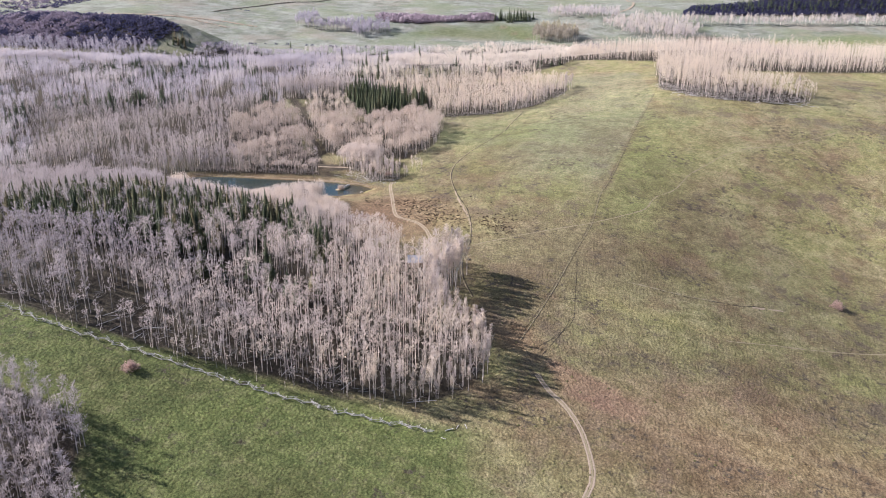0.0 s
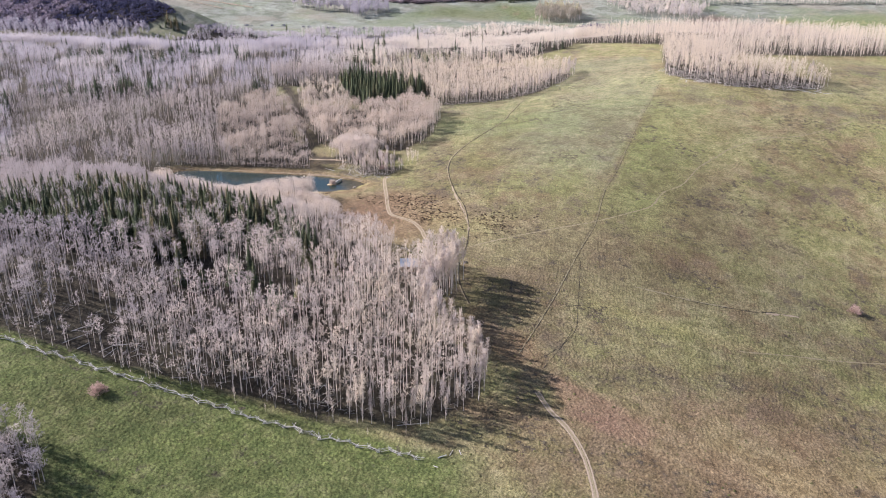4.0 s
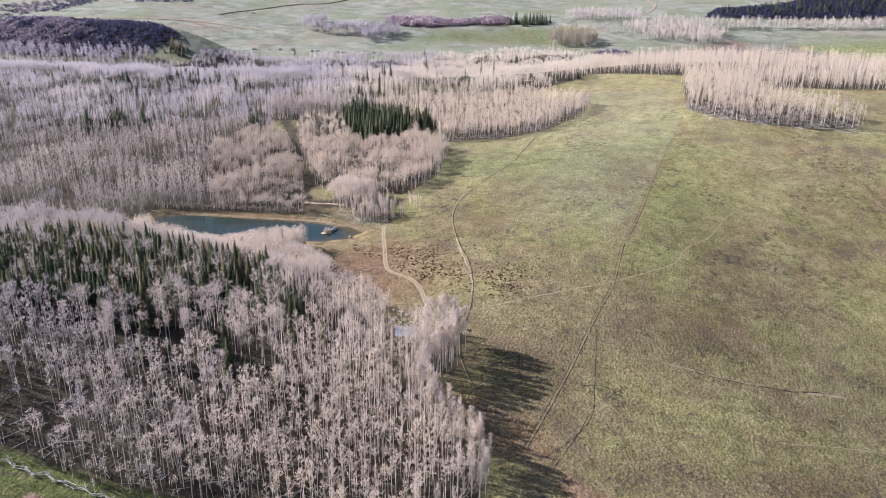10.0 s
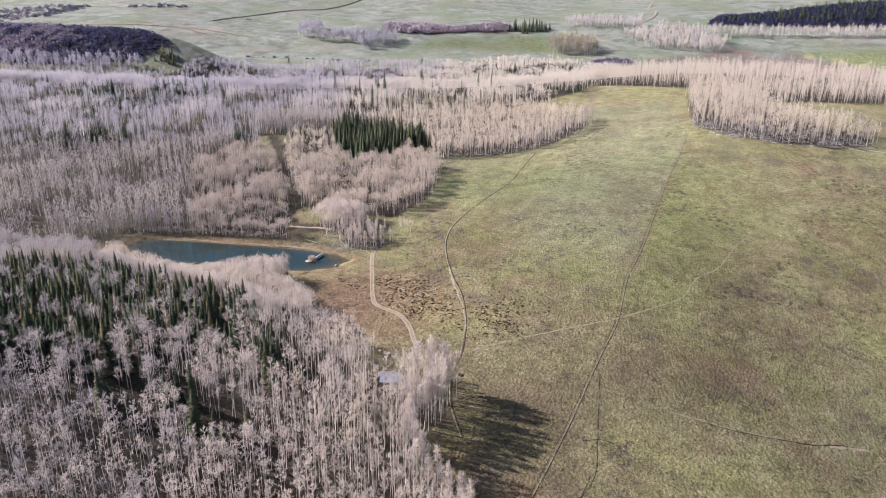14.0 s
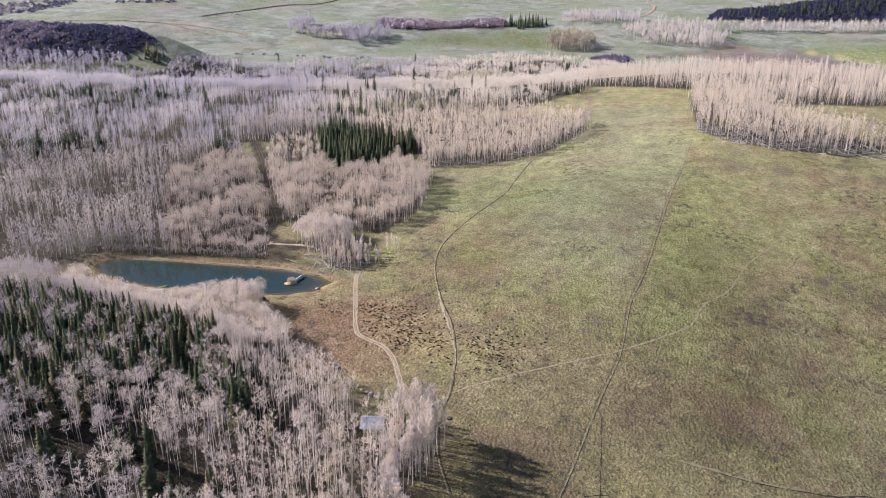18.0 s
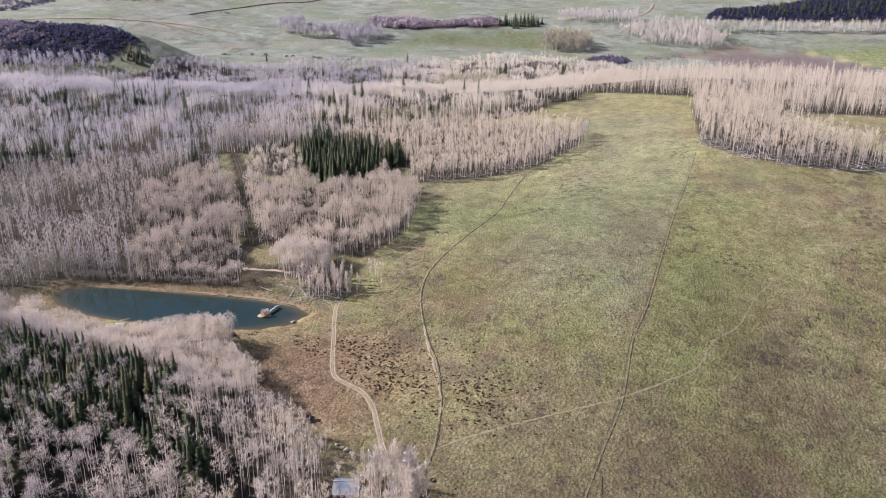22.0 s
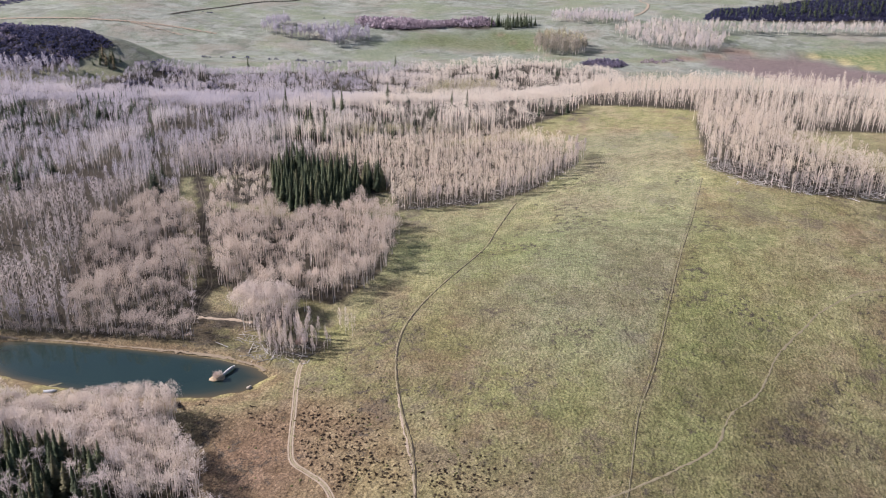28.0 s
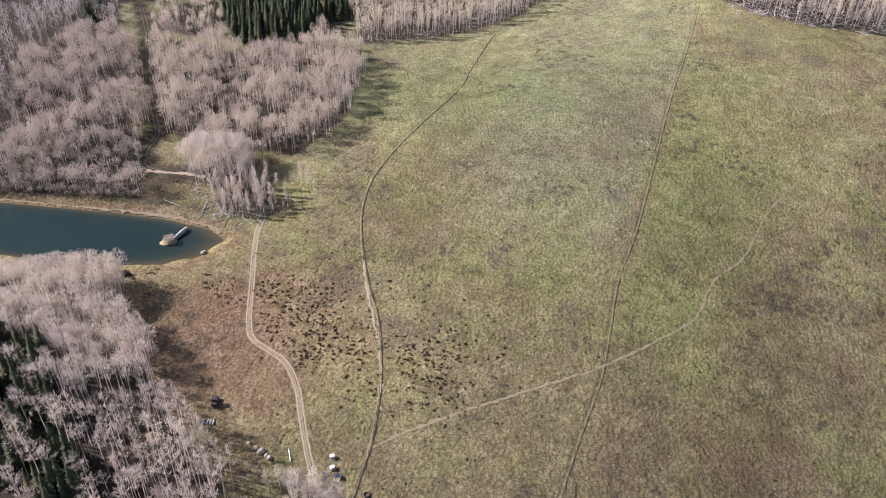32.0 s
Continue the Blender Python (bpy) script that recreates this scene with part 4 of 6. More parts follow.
h = 0.56 + 0.20 * wave(x, y, 40, 7) + np.random.default_rng(8).normal(0, 0.07, len(x)) + 0.22 * ease(x, -64, -34) * ease(y, 232, 250)
h = h * (1 - 0.45 * (1 - ease(-rim, 0, 9)) * (y < 212) * (chance < 0.8))
h = h - 0.10 * ease(y + 0.25 * x, 285, 300)
h = np.where((x > -47) & (y > 284), 0.38 + 0.12 * chance, h)
tint = (0.10 + 0.42 * wave(x, y, 30, 9)) * (0.25 + 0.75 * ease(x, -165, -95)) + 0.36 * ease(x, -120, -30)
g = keep & ~solo & (back < 0.5)
scatter("aspen_grove", FINE, x[g], y[g], np.clip(0.30 + 0.72 * h[g], 0.4, 1.05), ASPEN_MATS, pale_label + " beside the log fence", "trees", tint[g], 11, tall=np.clip(h[g], 0.2, 0.98))
shore = keep & ~solo & (y + 0.25 * x > 293 + 6 * (wave(x, y, 14, 85) - 0.5)) & (x > -175)
keep = keep & ~shore
lobe, _ = clones(x, y, 10, 86)
scatter("aspen_grove", ROUND, x[shore], y[shore], 0.95 + 0.2 * lobe[shore], ASPEN_MATS, "whitish bare aspens between the spruces and the pond", "trees", 0.50 + 0.3 * wave(x[shore], y[shore], 16, 87), 88, tall=((0.60 + 0.28 * lobe) * (1 - 0.58 * np.exp(-((x + 136) / 20) ** 2 - ((y - 348) / 10) ** 2)) + 0.18 * ease(x, -84, -66))[shore])
g = keep & ~solo & (back >= 0.5) & (x > -84 + 12 * (chance - 0.5))
scatter("aspen_grove", SLIM, x[g], y[g], np.clip(0.22 + 0.8 * h[g], 0.35, 1.05), ASPEN_MATS, "tall close-set pale aspens around the cabin", "trees", tint[g] + 0.05, 17, tall=np.clip(h[g], 0.3, 1.0))
g = keep & ~solo & (back >= 0.5) & ~g
scatter("aspen_grove", VASE, x[g], y[g], np.clip(0.12 + 0.95 * h[g], 0.35, 1.0), ASPEN_MATS, "open stand of bare aspens with broad crowns", "trees", tint[g] + 0.12, 16, tall=np.clip(h[g], 0.3, 1.0))
GROVE_RIM = (x[solo], y[solo], np.clip(h[solo] + 0.05, 0.35, 0.98))
SOLO = []
f = ~hole & ((dark & (chance < 0.50 + 0.22 * ease(-x, 95, 125))) | (nook & (chance < 0.20)))
fx, fy = x[f], y[f]
tall_ = 0.42 + 0.34 * np.random.default_rng(12).random(len(fx)) ** 0.8
scatter("spruce_stand", FIR, fx, fy, 0.58 + 0.25 * tall_, FIR_MATS, "dark green spruces among bare aspens", "trees", 0.15 + 0.75 * np.random.default_rng(18).random(len(fx)) ** 1.5, 13, tall=tall_)

# corner grove
x, y = spots(CORNER, 3.4, 102)
scatter("aspen_grove", LOW, x, y, 0.75 + 0.3 * wave(x, y, 14, 3), ASPEN_MATS, "low thicket of bare young aspens in green grass", "trees", 0.35 * wave(x, y, 20, 4), 14, tall=0.38 + 0.28 * wave(x, y, 10, 5))
x, y = spots(((-140, 191.5), (-100, 189), (-60, 186.5), (-28, 185), (-26, 191), (-60, 193), (-100, 194), (-140, 197)), 6.5, 126, 0.5)
scatter("young_aspens", LOW, x, y, np.random.default_rng(127).uniform(0.14, 0.32, len(x)), ASPEN_MATS, "pale saplings along the log fence", "trees", 0.8 + 0 * x, 128)

# west woods: near part in detail, far part in broader strokes
x, y = spots(WEST, 3.8, 103)
k = (off_line(TRACK, x, y) > 1.9) & (wave(x, y, 17, 79) > 0.16)
x, y = x[k], y[k]
rough = np.random.default_rng(80).normal(0, 0.08, len(x))
seam, hue = seams(x, y, 34, 82)
lull = seam > 2.6 * (wave(x, y, 70, 84) > 0.42)
x, y, seam, hue, rough = x[lull], y[lull], seam[lull], hue[lull], rough[lull]
stand = 0.44 + 0.34 * hue + 0.5 * rough - 0.10 * (1 - ease(seam, 0, 5))
MOUNDS = ((-153, 387), (-168, 411), (-180, 442), (-187, 465), (-172, 489), (-150, 484), (-137, 460), (-124, 434), (-120.5, 420), (-119, 406), (-113, 397), (-110, 388))
domed = inside(MOUNDS, x, y)
n1 = (y < 500) & (x > -0.70 * y) & ~domed
scatter("aspen_grove", NEAR, x[n1], y[n1], np.clip(0.4 + 0.7 * stand[n1], 0.5, 1.1), ASPEN_MATS, pale_label + " beyond the pond", "trees", 0.24 * hue[n1] + 0.16 * wave(x[n1], y[n1], 60, 22), 23, tall=np.clip(stand[n1], 0.3, 1.1))
dx, dy = spots(MOUNDS, 3.8, 104)
mound, tone = clones(dx, dy, 25, 24)
k = off_line(TRACK, dx, dy) > 1.5
dx, dy, mound, tone = dx[k], dy[k], mound[k], tone[k]
lobe, _ = clones(dx, dy, 8.5, 25)
scatter("aspen_clones", ROUND, dx, dy, 0.85 + 0.25 * mound, [BARK, PINKTWIG], "rounded pinkish clumps of bare aspens above the pond", "trees", 0.4 * tone + 0.35 * np.random.default_rng(27).random(len(dx)), 26, tall=(0.46 + 0.50 * mound) * (0.78 + 0.30 * lobe) + np.random.default_rng(28).normal(0, 0.07, len(dx)))
ex, ey = spots(((-174, 521), (-150, 527), (-126, 533), (-128, 552), (-150, 546), (-178, 540)), 2.7, 113)
scatter("aspen_grove", NEAR, ex, ey, 0.8 + 0.2 * wave(ex, ey, 12, 65), ASPEN_MATS, "wall of bare aspen trunks behind the clearing", "trees", 0.2 + 0.3 * wave(ex, ey, 20, 66), 67, tall=0.56 + 0.25 * wave(ex, ey, 9, 68))
bx, by = spots(((-183, 385), (-150, 387.5), (-155, 393), (-190, 398), (-222, 374), (-196, 368)), 3.4, 114, 0.5)
scatter("aspen_grove", NEAR, bx, by, 0.8 + 0.2 * wave(bx, by, 12, 69), ASPEN_MATS, "bare aspens crowding the pond's shaded shore", "trees", 0.3 * wave(bx, by, 20, 70), 71, tall=0.34 + 0.42 * np.random.default_rng(72).random(len(bx)))
bx, by = spots(((-180, 384.6), (-112, 386.6), (-112, 391), (-180, 390)), 2.3, 115, 0.5)
scatter("shore_brush", ROUND, bx, by, 0.36 + 0.2 * wave(bx, by, 6, 73), [BARK, PINKTWIG], "low grey brush along the pond dam", "shrubs", 0.2 * wave(bx, by, 20, 74), 75, tall=0.14 + 0.16 * wave(bx, by, 5, 76))
n2 = ~n1 & ~domed
fx, fy = x[n2], y[n2]
band = np.minimum(edge(((-390, 425), (-330, 440), (-262, 470), (-236, 520), (-262, 545), (-340, 520), (-400, 470)), fx, fy),
                  edge(((-262, 312), (-224, 330), (-222, 392), (-240, 400), (-268, 372)), fx, fy))
band = np.minimum(band, edge(((-380, 640), (-309, 668), (-236, 652), (-217, 616), (-262, 596), (-300, 566), (-380, 590)), fx, fy))
firs = ((band < 0) & (wave(fx, fy, 24, 32) > 0.66)) | ((wave(fx, fy, 150, 31) > 0.78) & (wave(fx, fy, 22, 32) > 0.80))
hx, hy = fx[~firs], fy[~firs]
hs = np.clip(stand[n2][~firs], 0.3, 1.1)
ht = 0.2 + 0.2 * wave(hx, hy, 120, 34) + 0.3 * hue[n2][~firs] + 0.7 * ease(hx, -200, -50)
thin = (hy < 700) | (np.random.default_rng(83).random(len(hx)) < 0.68)
hx, hy, hs, ht = hx[thin], hy[thin], hs[thin], ht[thin]
mid = (hy < 640) & (hx > -0.76 * hy - 20)
off = ~mid & (hx > -0.76 * hy - 20)
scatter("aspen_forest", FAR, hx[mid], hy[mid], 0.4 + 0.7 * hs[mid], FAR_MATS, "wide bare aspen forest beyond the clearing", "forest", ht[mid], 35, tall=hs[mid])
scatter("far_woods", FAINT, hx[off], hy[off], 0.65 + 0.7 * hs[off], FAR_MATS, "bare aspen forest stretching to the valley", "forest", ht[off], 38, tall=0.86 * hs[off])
scatter("far_spruces", FARFIR, fx[firs], fy[firs], 0.44 + 0.18 * wave(fx[firs], fy[firs], 12, 36), FIR_MATS, "scattered dark spruces in the bare forest", "trees", 0.15 * wave(fx[firs], fy[firs], 20, 39), 37)

for poly, sd in ((((-112, 866), (-60, 880), (-30, 920), (-44, 958), (-92, 930)), 128), (((-112, 582), (-80, 596), (-40, 600), (-20, 616), (-50, 612), (-100, 598)), 129)):
    bx, by = spots(poly, 4.2, sd, 0.5)
    scatter("budding_aspens", FAR, bx, by, 0.7 + 0.2 * wave(bx, by, 14, sd), [BARK, YELLOWTWIG], "aspens coming into yellow-green bud", "trees", 0.35 + 0.6 * wave(bx, by, 30, sd + 1), sd, tall=0.62 + 0.14 * wave(bx, by, 12, sd))

# domes, pale clump, strip, spruce block
x, y = spots(DOMES, 3.8, 105)
k = (off_line(TRACK, x, y) > 1.5) & (edge(BLOCK, x, y) > 8)
x, y = x[k], y[k]
mound, tone = clones(x, y, 25, 41)
lobe, _ = clones(x, y, 8.5, 42)
scatter("aspen_clones", ROUND, x, y, 0.85 + 0.25 * mound, [BARK, PINKTWIG], "rounded pinkish clumps of bare aspens at the meadow edge", "trees", 0.35 + 0.4 * tone + 0.35 * np.random.default_rng(29).random(len(x)), 43, tall=(0.48 + 0.54 * mound) * (0.78 + 0.30 * lobe) + np.random.default_rng(30).normal(0, 0.07, len(x)))
x, y = spots(YOUNG, 3.3, 111, 0.5)
k = off_line(TRACK, x, y) > 2.4
x, y = x[k], y[k]
scatter("young_aspens", ROUND, x, y, np.random.default_rng(58).uniform(0.22, 0.75, len(x)), ASPEN_MATS, "pale young aspens in a small clearing", "trees", 0.6 + 0.4 * wave(x, y, 9, 59), 60)
x, y = spots(((-64, 400), (-56, 392), (-52, 396), (-60, 406)), 2.6, 112)
scatter("young_aspens", LOW, x, y, 0.26 + 0.16 * wave(x, y, 5, 61), ASPEN_MATS, "pale saplings on the meadow edge", "trees", 0.8 + 0 * x, 62)
x, y = spots(FRONT, 2.5, 106)
SOLO += [(x, y, np.random.default_rng(441).uniform(0.30, 0.56, len(x)) * (1 - 0.4 * ease(x, -70, -62))), GROVE_RIM]
x, y = spots(PALE, 2.7, 107)
scatter("aspen_grove", ROUND, x, y, 0.9 + 0.2 * wave(x, y, 9, 44), ASPEN_MATS, "rounded clump of whitish bare aspens by the track", "trees", 0.44 + 0.3 * wave(x, y, 12, 47), 443, tall=0.70 + 0.26 * ease(-edge(PALE, x, y), 0, 6) + 0.10 * wave(x, y, 7, 46))
x, y = spots(STRIP, 3.3, 107)
lip = (edge(STRIP, x, y) > -4.5) & (y - 480 < 0.95 * (x + 62) + 30) & (x > -55)
SOLO.append((x[lip], y[lip], 0.42 + 0.24 * wave(x[lip], y[lip], 20, 45)))
x, y = x[~lip], y[~lip]
scatter("aspen_grove", HEAD, x, y, 0.56 + 0.2 * wave(x, y, 24, 46), ASPEN_MATS, "even stand of bare tan aspens along the meadow", "trees", 0.76 + 0.35 * wave(x, y, 40, 47), 48, tall=0.40 + 0.19 * wave(x, y, 22, 46) + np.random.default_rng(481).normal(0, 0.05, len(x)))
x, y = spots(BLOCK, 3.9, 108, 0.5)
k = edge(BLOCK, x, y) < -2 * wave(x, y, 15, 118) + 1.5
x, y = x[k], y[k]
scatter("spruce_stand", FIR, x, y, np.random.default_rng(49).uniform(0.5, 0.8, len(x)), FIR_MATS, "compact block of dark green spruces", "trees", 0.1 + 0.6 * np.random.default_rng(51).random(len(x)), 50, tall=np.random.default_rng(52).uniform(0.42, 0.70, len(x)) + 0.12 * wave(x, y, 20, 119))

# east grove and ridge
x, y = spots(EAST, 3.5, 109, 0.5)
k = (wave(x, y, 16, 119) > 0.26) & (edge(EAST, x, y) < -5 * wave(x, y, 13, 116) * (x < 112))
x, y = x[k], y[k]
lip = (edge(EAST, x, y) > -5) & (y < 545) & (x < 178)
SOLO.append((x[lip], y[lip], 0.40 + 0.26 * wave(x[lip], y[lip], 12, 51)))
x, y = x[~lip], y[~lip]
scatter("aspen_grove", HEAD, x, y, 0.60 + 0.22 * wave(x, y, 24, 52) + np.random.default_rng(541).normal(0, 0.06, len(x)), ASPEN_MATS, "pale sunlit aspen grove on the brow of the hill", "trees", 0.76 + 0.3 * wave(x, y, 40, 53), 54, tall=0.44 + 0.30 * wave(x, y, 15, 52) + np.random.default_rng(542).normal(0, 0.07, len(x)))
x, y = spots(RIDGE, 3.8, 110)
k = wave(x * 0.6, y, 24, 120) > 0.2
x, y = x[k], y[k]
scatter("aspen_grove", BRUSHY, x, y, 0.62 + 0.2 * wave(x, y, 34, 55), ASPEN_MATS, "line of bare aspens along the ridge", "trees", 0.85 + 0.3 * wave(x, y, 40, 56), 57, tall=0.46 + 0.40 * wave(x, y, 22, 58) + np.random.default_rng(543).normal(0, 0.06, len(x)))

# single aspens at the edges, each a thing of its own
MODELS = []
for i in range(6):
    wood, crown = aspen_shape(200 + i, 20, 0.30 + 0.07 * (i % 3), 1.6 + 0.22 * (i % 3), 20, 460, 0.12, 6, 6, 1.3)
    MODELS.append((mesh_of("trunk", wood[0], wood[1], [BARK], tint=np.full(len(wood[0]), 0.35 + 0.1 * i)),
                   mesh_of("crown", crown[0], crown[1], [TWIG], tint=np.full(len(crown[0]), 0.25 + 0.12 * i))))
rng = np.random.default_rng(300)
masters = []
total = 0
SOLO = [SOLO[0], SOLO[1], SOLO[3], SOLO[2]]
rest = []
for xs_, ys_, hs_ in SOLO:
    for a, b, s in zip(xs_, ys_, hs_):
        if total >= 320:
            rest.append((a, b, s))
            continue
        i = total % len(MODELS)
        m = pose(a, b, gz(a, b) - 0.05, rng.normal(0, 1.2), rng.normal(0, 1.2), rng.uniform(0, 360))
        if total < len(MODELS):
            t = root("aspen_tree", m, "tall bare aspen with a pale straight trunk", "tree", "aspens at the wood edge")
            for nm, me in zip(("trunk", "crown"), MODELS[i]):
                o = new(nm, me)
                o.parent = t
            t.scale = (s, s, s)
            masters.append(t)
        else:
            t = copy_thing(masters[i], m)
            t.scale = (s, s, s)
        total += 1
if rest:
    a, b, c = np.array(rest).T
    scatter("aspen_grove", LOW, a, b, c, ASPEN_MATS, "bare aspens at the edge of the strip wood", "trees", 0.6 + 0.3 * wave(a, b, 20, 63), 64)

# ---------------------------------------------------------------- scrub and tufts on the meadow
MEADOW = ((-30, 190), (-6, 205), (-2, 232), (-14, 275), (-24, 296), (-50, 298), (-72, 316), (-78, 336), (-90, 352), (-74, 360), (-70, 378), (-52, 398), (-40, 480),
          (-20, 508), (12, 528), (36, 560), (36, 640), (86, 640), (84, 540), (104, 512), (180, 505), (240, 480), (170, 300), (110, 215), (40, 130))
LAWN = ((-170, 192), (-120, 187), (-80, 183.5), (-43, 181.5), (-25, 180), (20, 150), (0, 110), (-90, 120), (-104, 150), (-125, 166))
x, y = spots(MEADOW, 2.7, 401, 0.5)
rng = np.random.default_rng(402)
k = rng.random(len(x)) < 1.3 * (wave(x, y, 26, 403) - 0.35)
x, y = x[k], y[k]
scatter("grass_tussocks", [clump_shape(410 + i, 0.42, 0.24) for i in range(5)], x, y, rng.uniform(0.4, 1.25, len(x)), [TUFT], "low tussocks of olive and straw grass", "grass", wave(x, y, 30, 404) * 0.6 + 0.4 * rng.random(len(x)), 405)
x, y = spots(LAWN, 2.6, 411, 0.5)
scatter("grass_tussocks", [clump_shape(420 + i, 0.40, 0.14) for i in range(4)], x, y, rng.uniform(0.4, 1.1, len(x)), [TUFT], "low tussocks of fresh green grass", "grass", 0.4 * rng.random(len(x)), 412)
x, y = spots(((-66, 372), (-72, 362), (-80, 352), (-60, 338), (-48, 326), (-36, 312), (-26, 312), (-10, 306), (14, 312), (16, 336), (-4, 356), (-30, 380), (-52, 384), (-80, 358), (-98, 354), (-98, 348)), 0.95, 421, 0.5)
w = wave(x, y, 5, 422)
thick = 0.05 * ease(w, 0.4, 0.7)
for a, b, r, q in ((-51, 341, 8, 5), (-57, 335, 6, 4), (-40, 336, 9, 6), (-35, 330, 7, 5), (-44, 326, 7, 4), (-29, 326, 4, 6), (-70, 341, 5, 6), (-76, 348, 5, 3), (-92, 351, 6, 3), (-12, 329, 8, 6), (-10, 320, 9, 6), (-48, 350, 9, 4), (-60, 350, 5, 3)):
    thick = thick + 0.75 * np.exp(-((x - a) / r) ** 2 - ((y - b) / q) ** 2) * ease(w, 0.25, 0.62)
k = (rng.random(len(x)) < np.clip(thick, 0, 0.8)) & (off_line(ROAD, x, y) > 1.6) & (off_line(DITCH, x, y) > 1.0)
x, y = x[k], y[k]
scatter("sagebrush", [shrub_shape(430 + i, 0.62, 0.42, 26, 0.22) for i in range(5)], x, y, rng.uniform(0.45, 1.05, len(x)), [SHRUB], "dark low sagebrush clumps dotting dry grass", "shrubs", None, 423)


def bush(x, y, size, mat, label, seed, blades=420):
    """A round bare bush with its own stems and twigs."""
    t = root("bush", pose(x, y, gz(x, y)), label, "bush")
    r = np.random.default_rng(seed + 1)
    k = blades * 2
    q = r.normal(size=(k, 3))
    q[:, 2] = abs(q[:, 2])
    q = q / np.linalg.norm(q, axis=1, keepdims=True)
    lobe = 1 + 0.16 * np.sin(4 * np.arctan2(q[:, 1], q[:, 0]) + seed) + 0.12 * np.sin(7 * q[:, 2] + seed)
    s = Shape()
    o = q * (r.random(k) ** 0.4 * lobe)[:, None] * (0.8 * size, 0.8 * size, 0.9 * size)
    s.blades(o, q + r.normal(0, 0.3, (k, 3)) + (0, 0, 0.3), r.uniform(0.4, 0.9, k), r.uniform(0.06, 0.14, k), r)
    v, tr, m = s.arrays()
    o = new("twigs", mesh_of("twigs", v, tr, [mat], tint=np.full(len(v), 0.6)))
    o.parent = t
    r = np.random.default_rng(seed)
    s = Shape()
    for _ in range(7):
        a, l = r.random() * 6.283, size * r.uniform(0.6, 0.9)
        s.tube([(0, 0, -0.1), (0.25 * l * math.cos(a), 0.25 * l * math.sin(a), 0.5 * l), (0.6 * l * math.cos(a), 0.6 * l * math.sin(a), l)], [0.06, 0.04, 0.015], 4)
    v, tr, m = s.arrays()
    o = new("stems", mesh_of("stems", v, tr, [SPRUCE_BARK], tint=np.full(len(v), 0.5)))
    o.parent = t
    return t


bush(-109.4, 181.0, 2.7, REDTWIG, "single reddish bare bush on green grass", 440, 700)
bush(130.2, 302.8, 3.2, REDTWIG, "single reddish bare bush on the open hillside", 441, 600)
bush(-72.5, 390.5, 2.3, REDTWIG, "dark reddish bush among the pale aspens", 445, 500)
bush(-99.0, 351.5, 1.1, SHRUB, "dark bush at the edge of the grove", 442)

# ---------------------------------------------------------------- log fence
RAIL = Shape()
RAIL.tube([(0, 0, 0), (0.35, 0.012, 0.01), (0.7, 0.01, -0.008), (1, 0, 0)], [0.085, 0.09, 0.075, 0.06], 6)
v, tr, m = RAIL.arrays()
rail_mesh = mesh_of("rail", v, tr, [GREYWOOD])


def along(a, b, name, parent, thick=1.0, me=None):
    """A log from a to b on the shared mesh."""
    a, b = Vector(a), Vector(b)
    o = new(name, me or rail_mesh)
    ln = (b - a).length
    o.matrix_world = Matrix.Translation(a) @ (b - a).to_track_quat("X", "Z").to_matrix().to_4x4() @ Matrix.Diagonal((ln, thick, thick, 1))
    o.parent = parent
    return o


fence = root("log_fence", Matrix(), "weathered grey zigzag log fence along the grove", "fence", kind="structure")
fl = curve_through(((-176, 201), (-158, 196), (-139, 191.5), (-121, 190), (-101, 188.2), (-80, 186.3), (-63, 185), (-43, 184), (-23, 183)), 2.3)
rng = np.random.default_rng(450)
joints = [(p[0] + rng.normal(0, 0.12), p[1] + (0.42 if i % 2 else -0.42) + rng.normal(0, 0.28)) for i, p in enumerate(fl)]
for i, ((ax, ay), (bx, by)) in enumerate(zip(joints, joints[1:])):
    za, zb = gz(ax, ay), gz(bx, by)
    ex, ey = (bx - ax) * 0.09, (by - ay) * 0.09
    for c, h in enumerate((0.15, 0.48, 0.8)):
        sag = rng.normal(0, 0.05, 2)
        wob = rng.normal(0, 0.22, 4)
        if rng.random() < 0.12:
            h = 0.1
        along((ax - ex + wob[0], ay - ey + wob[1], za + h + sag[0]), (bx + ex * 2.2 + wob[2], by + ey * 2.2 + wob[3], zb + h + 0.12 + 2 * sag[1]), "rail", fence, rng.uniform(0.4, 0.9))
    for s in (-1, 1):
        along((ax + 0.55 * s, ay + rng.normal(0, 0.1), za - 0.1), (ax - 0.5 * s, ay + rng.normal(0, 0.35), za + rng.uniform(1.1, 1.6)), "stake", fence, rng.uniform(0.7, 1.1))

# fallen logs
log_group = "fallen logs"
places = [(-19, 184.5, 30, 2.6), (-16, 186, 75, 2.2), (-18.5, 181, 160, 2.4), (-13, 187, 110, 3.0)]
for i in range(14):
    places.append((rng.uniform(-97, -66), rng.uniform(379, 385), rng.uniform(0, 180), rng.uniform(3, 7)))
for i in range(60):
    a = rng.uniform(92, 178)
    places.append((a, (517 - 0.55 * (a - 100) if a < 118 else 508) + rng.uniform(-0.5, 10), rng.uniform(-70, 70), rng.uniform(2, 5.5)))
for i in range(16):
    places.append((rng.uniform(-140, -30), rng.uniform(192, 203), rng.uniform(0, 180), rng.uniform(4, 9)))
for i in range(12):
    places.append((rng.uniform(-50, 20), 0, rng.uniform(0, 180), rng.uniform(3, 7)))
first = None
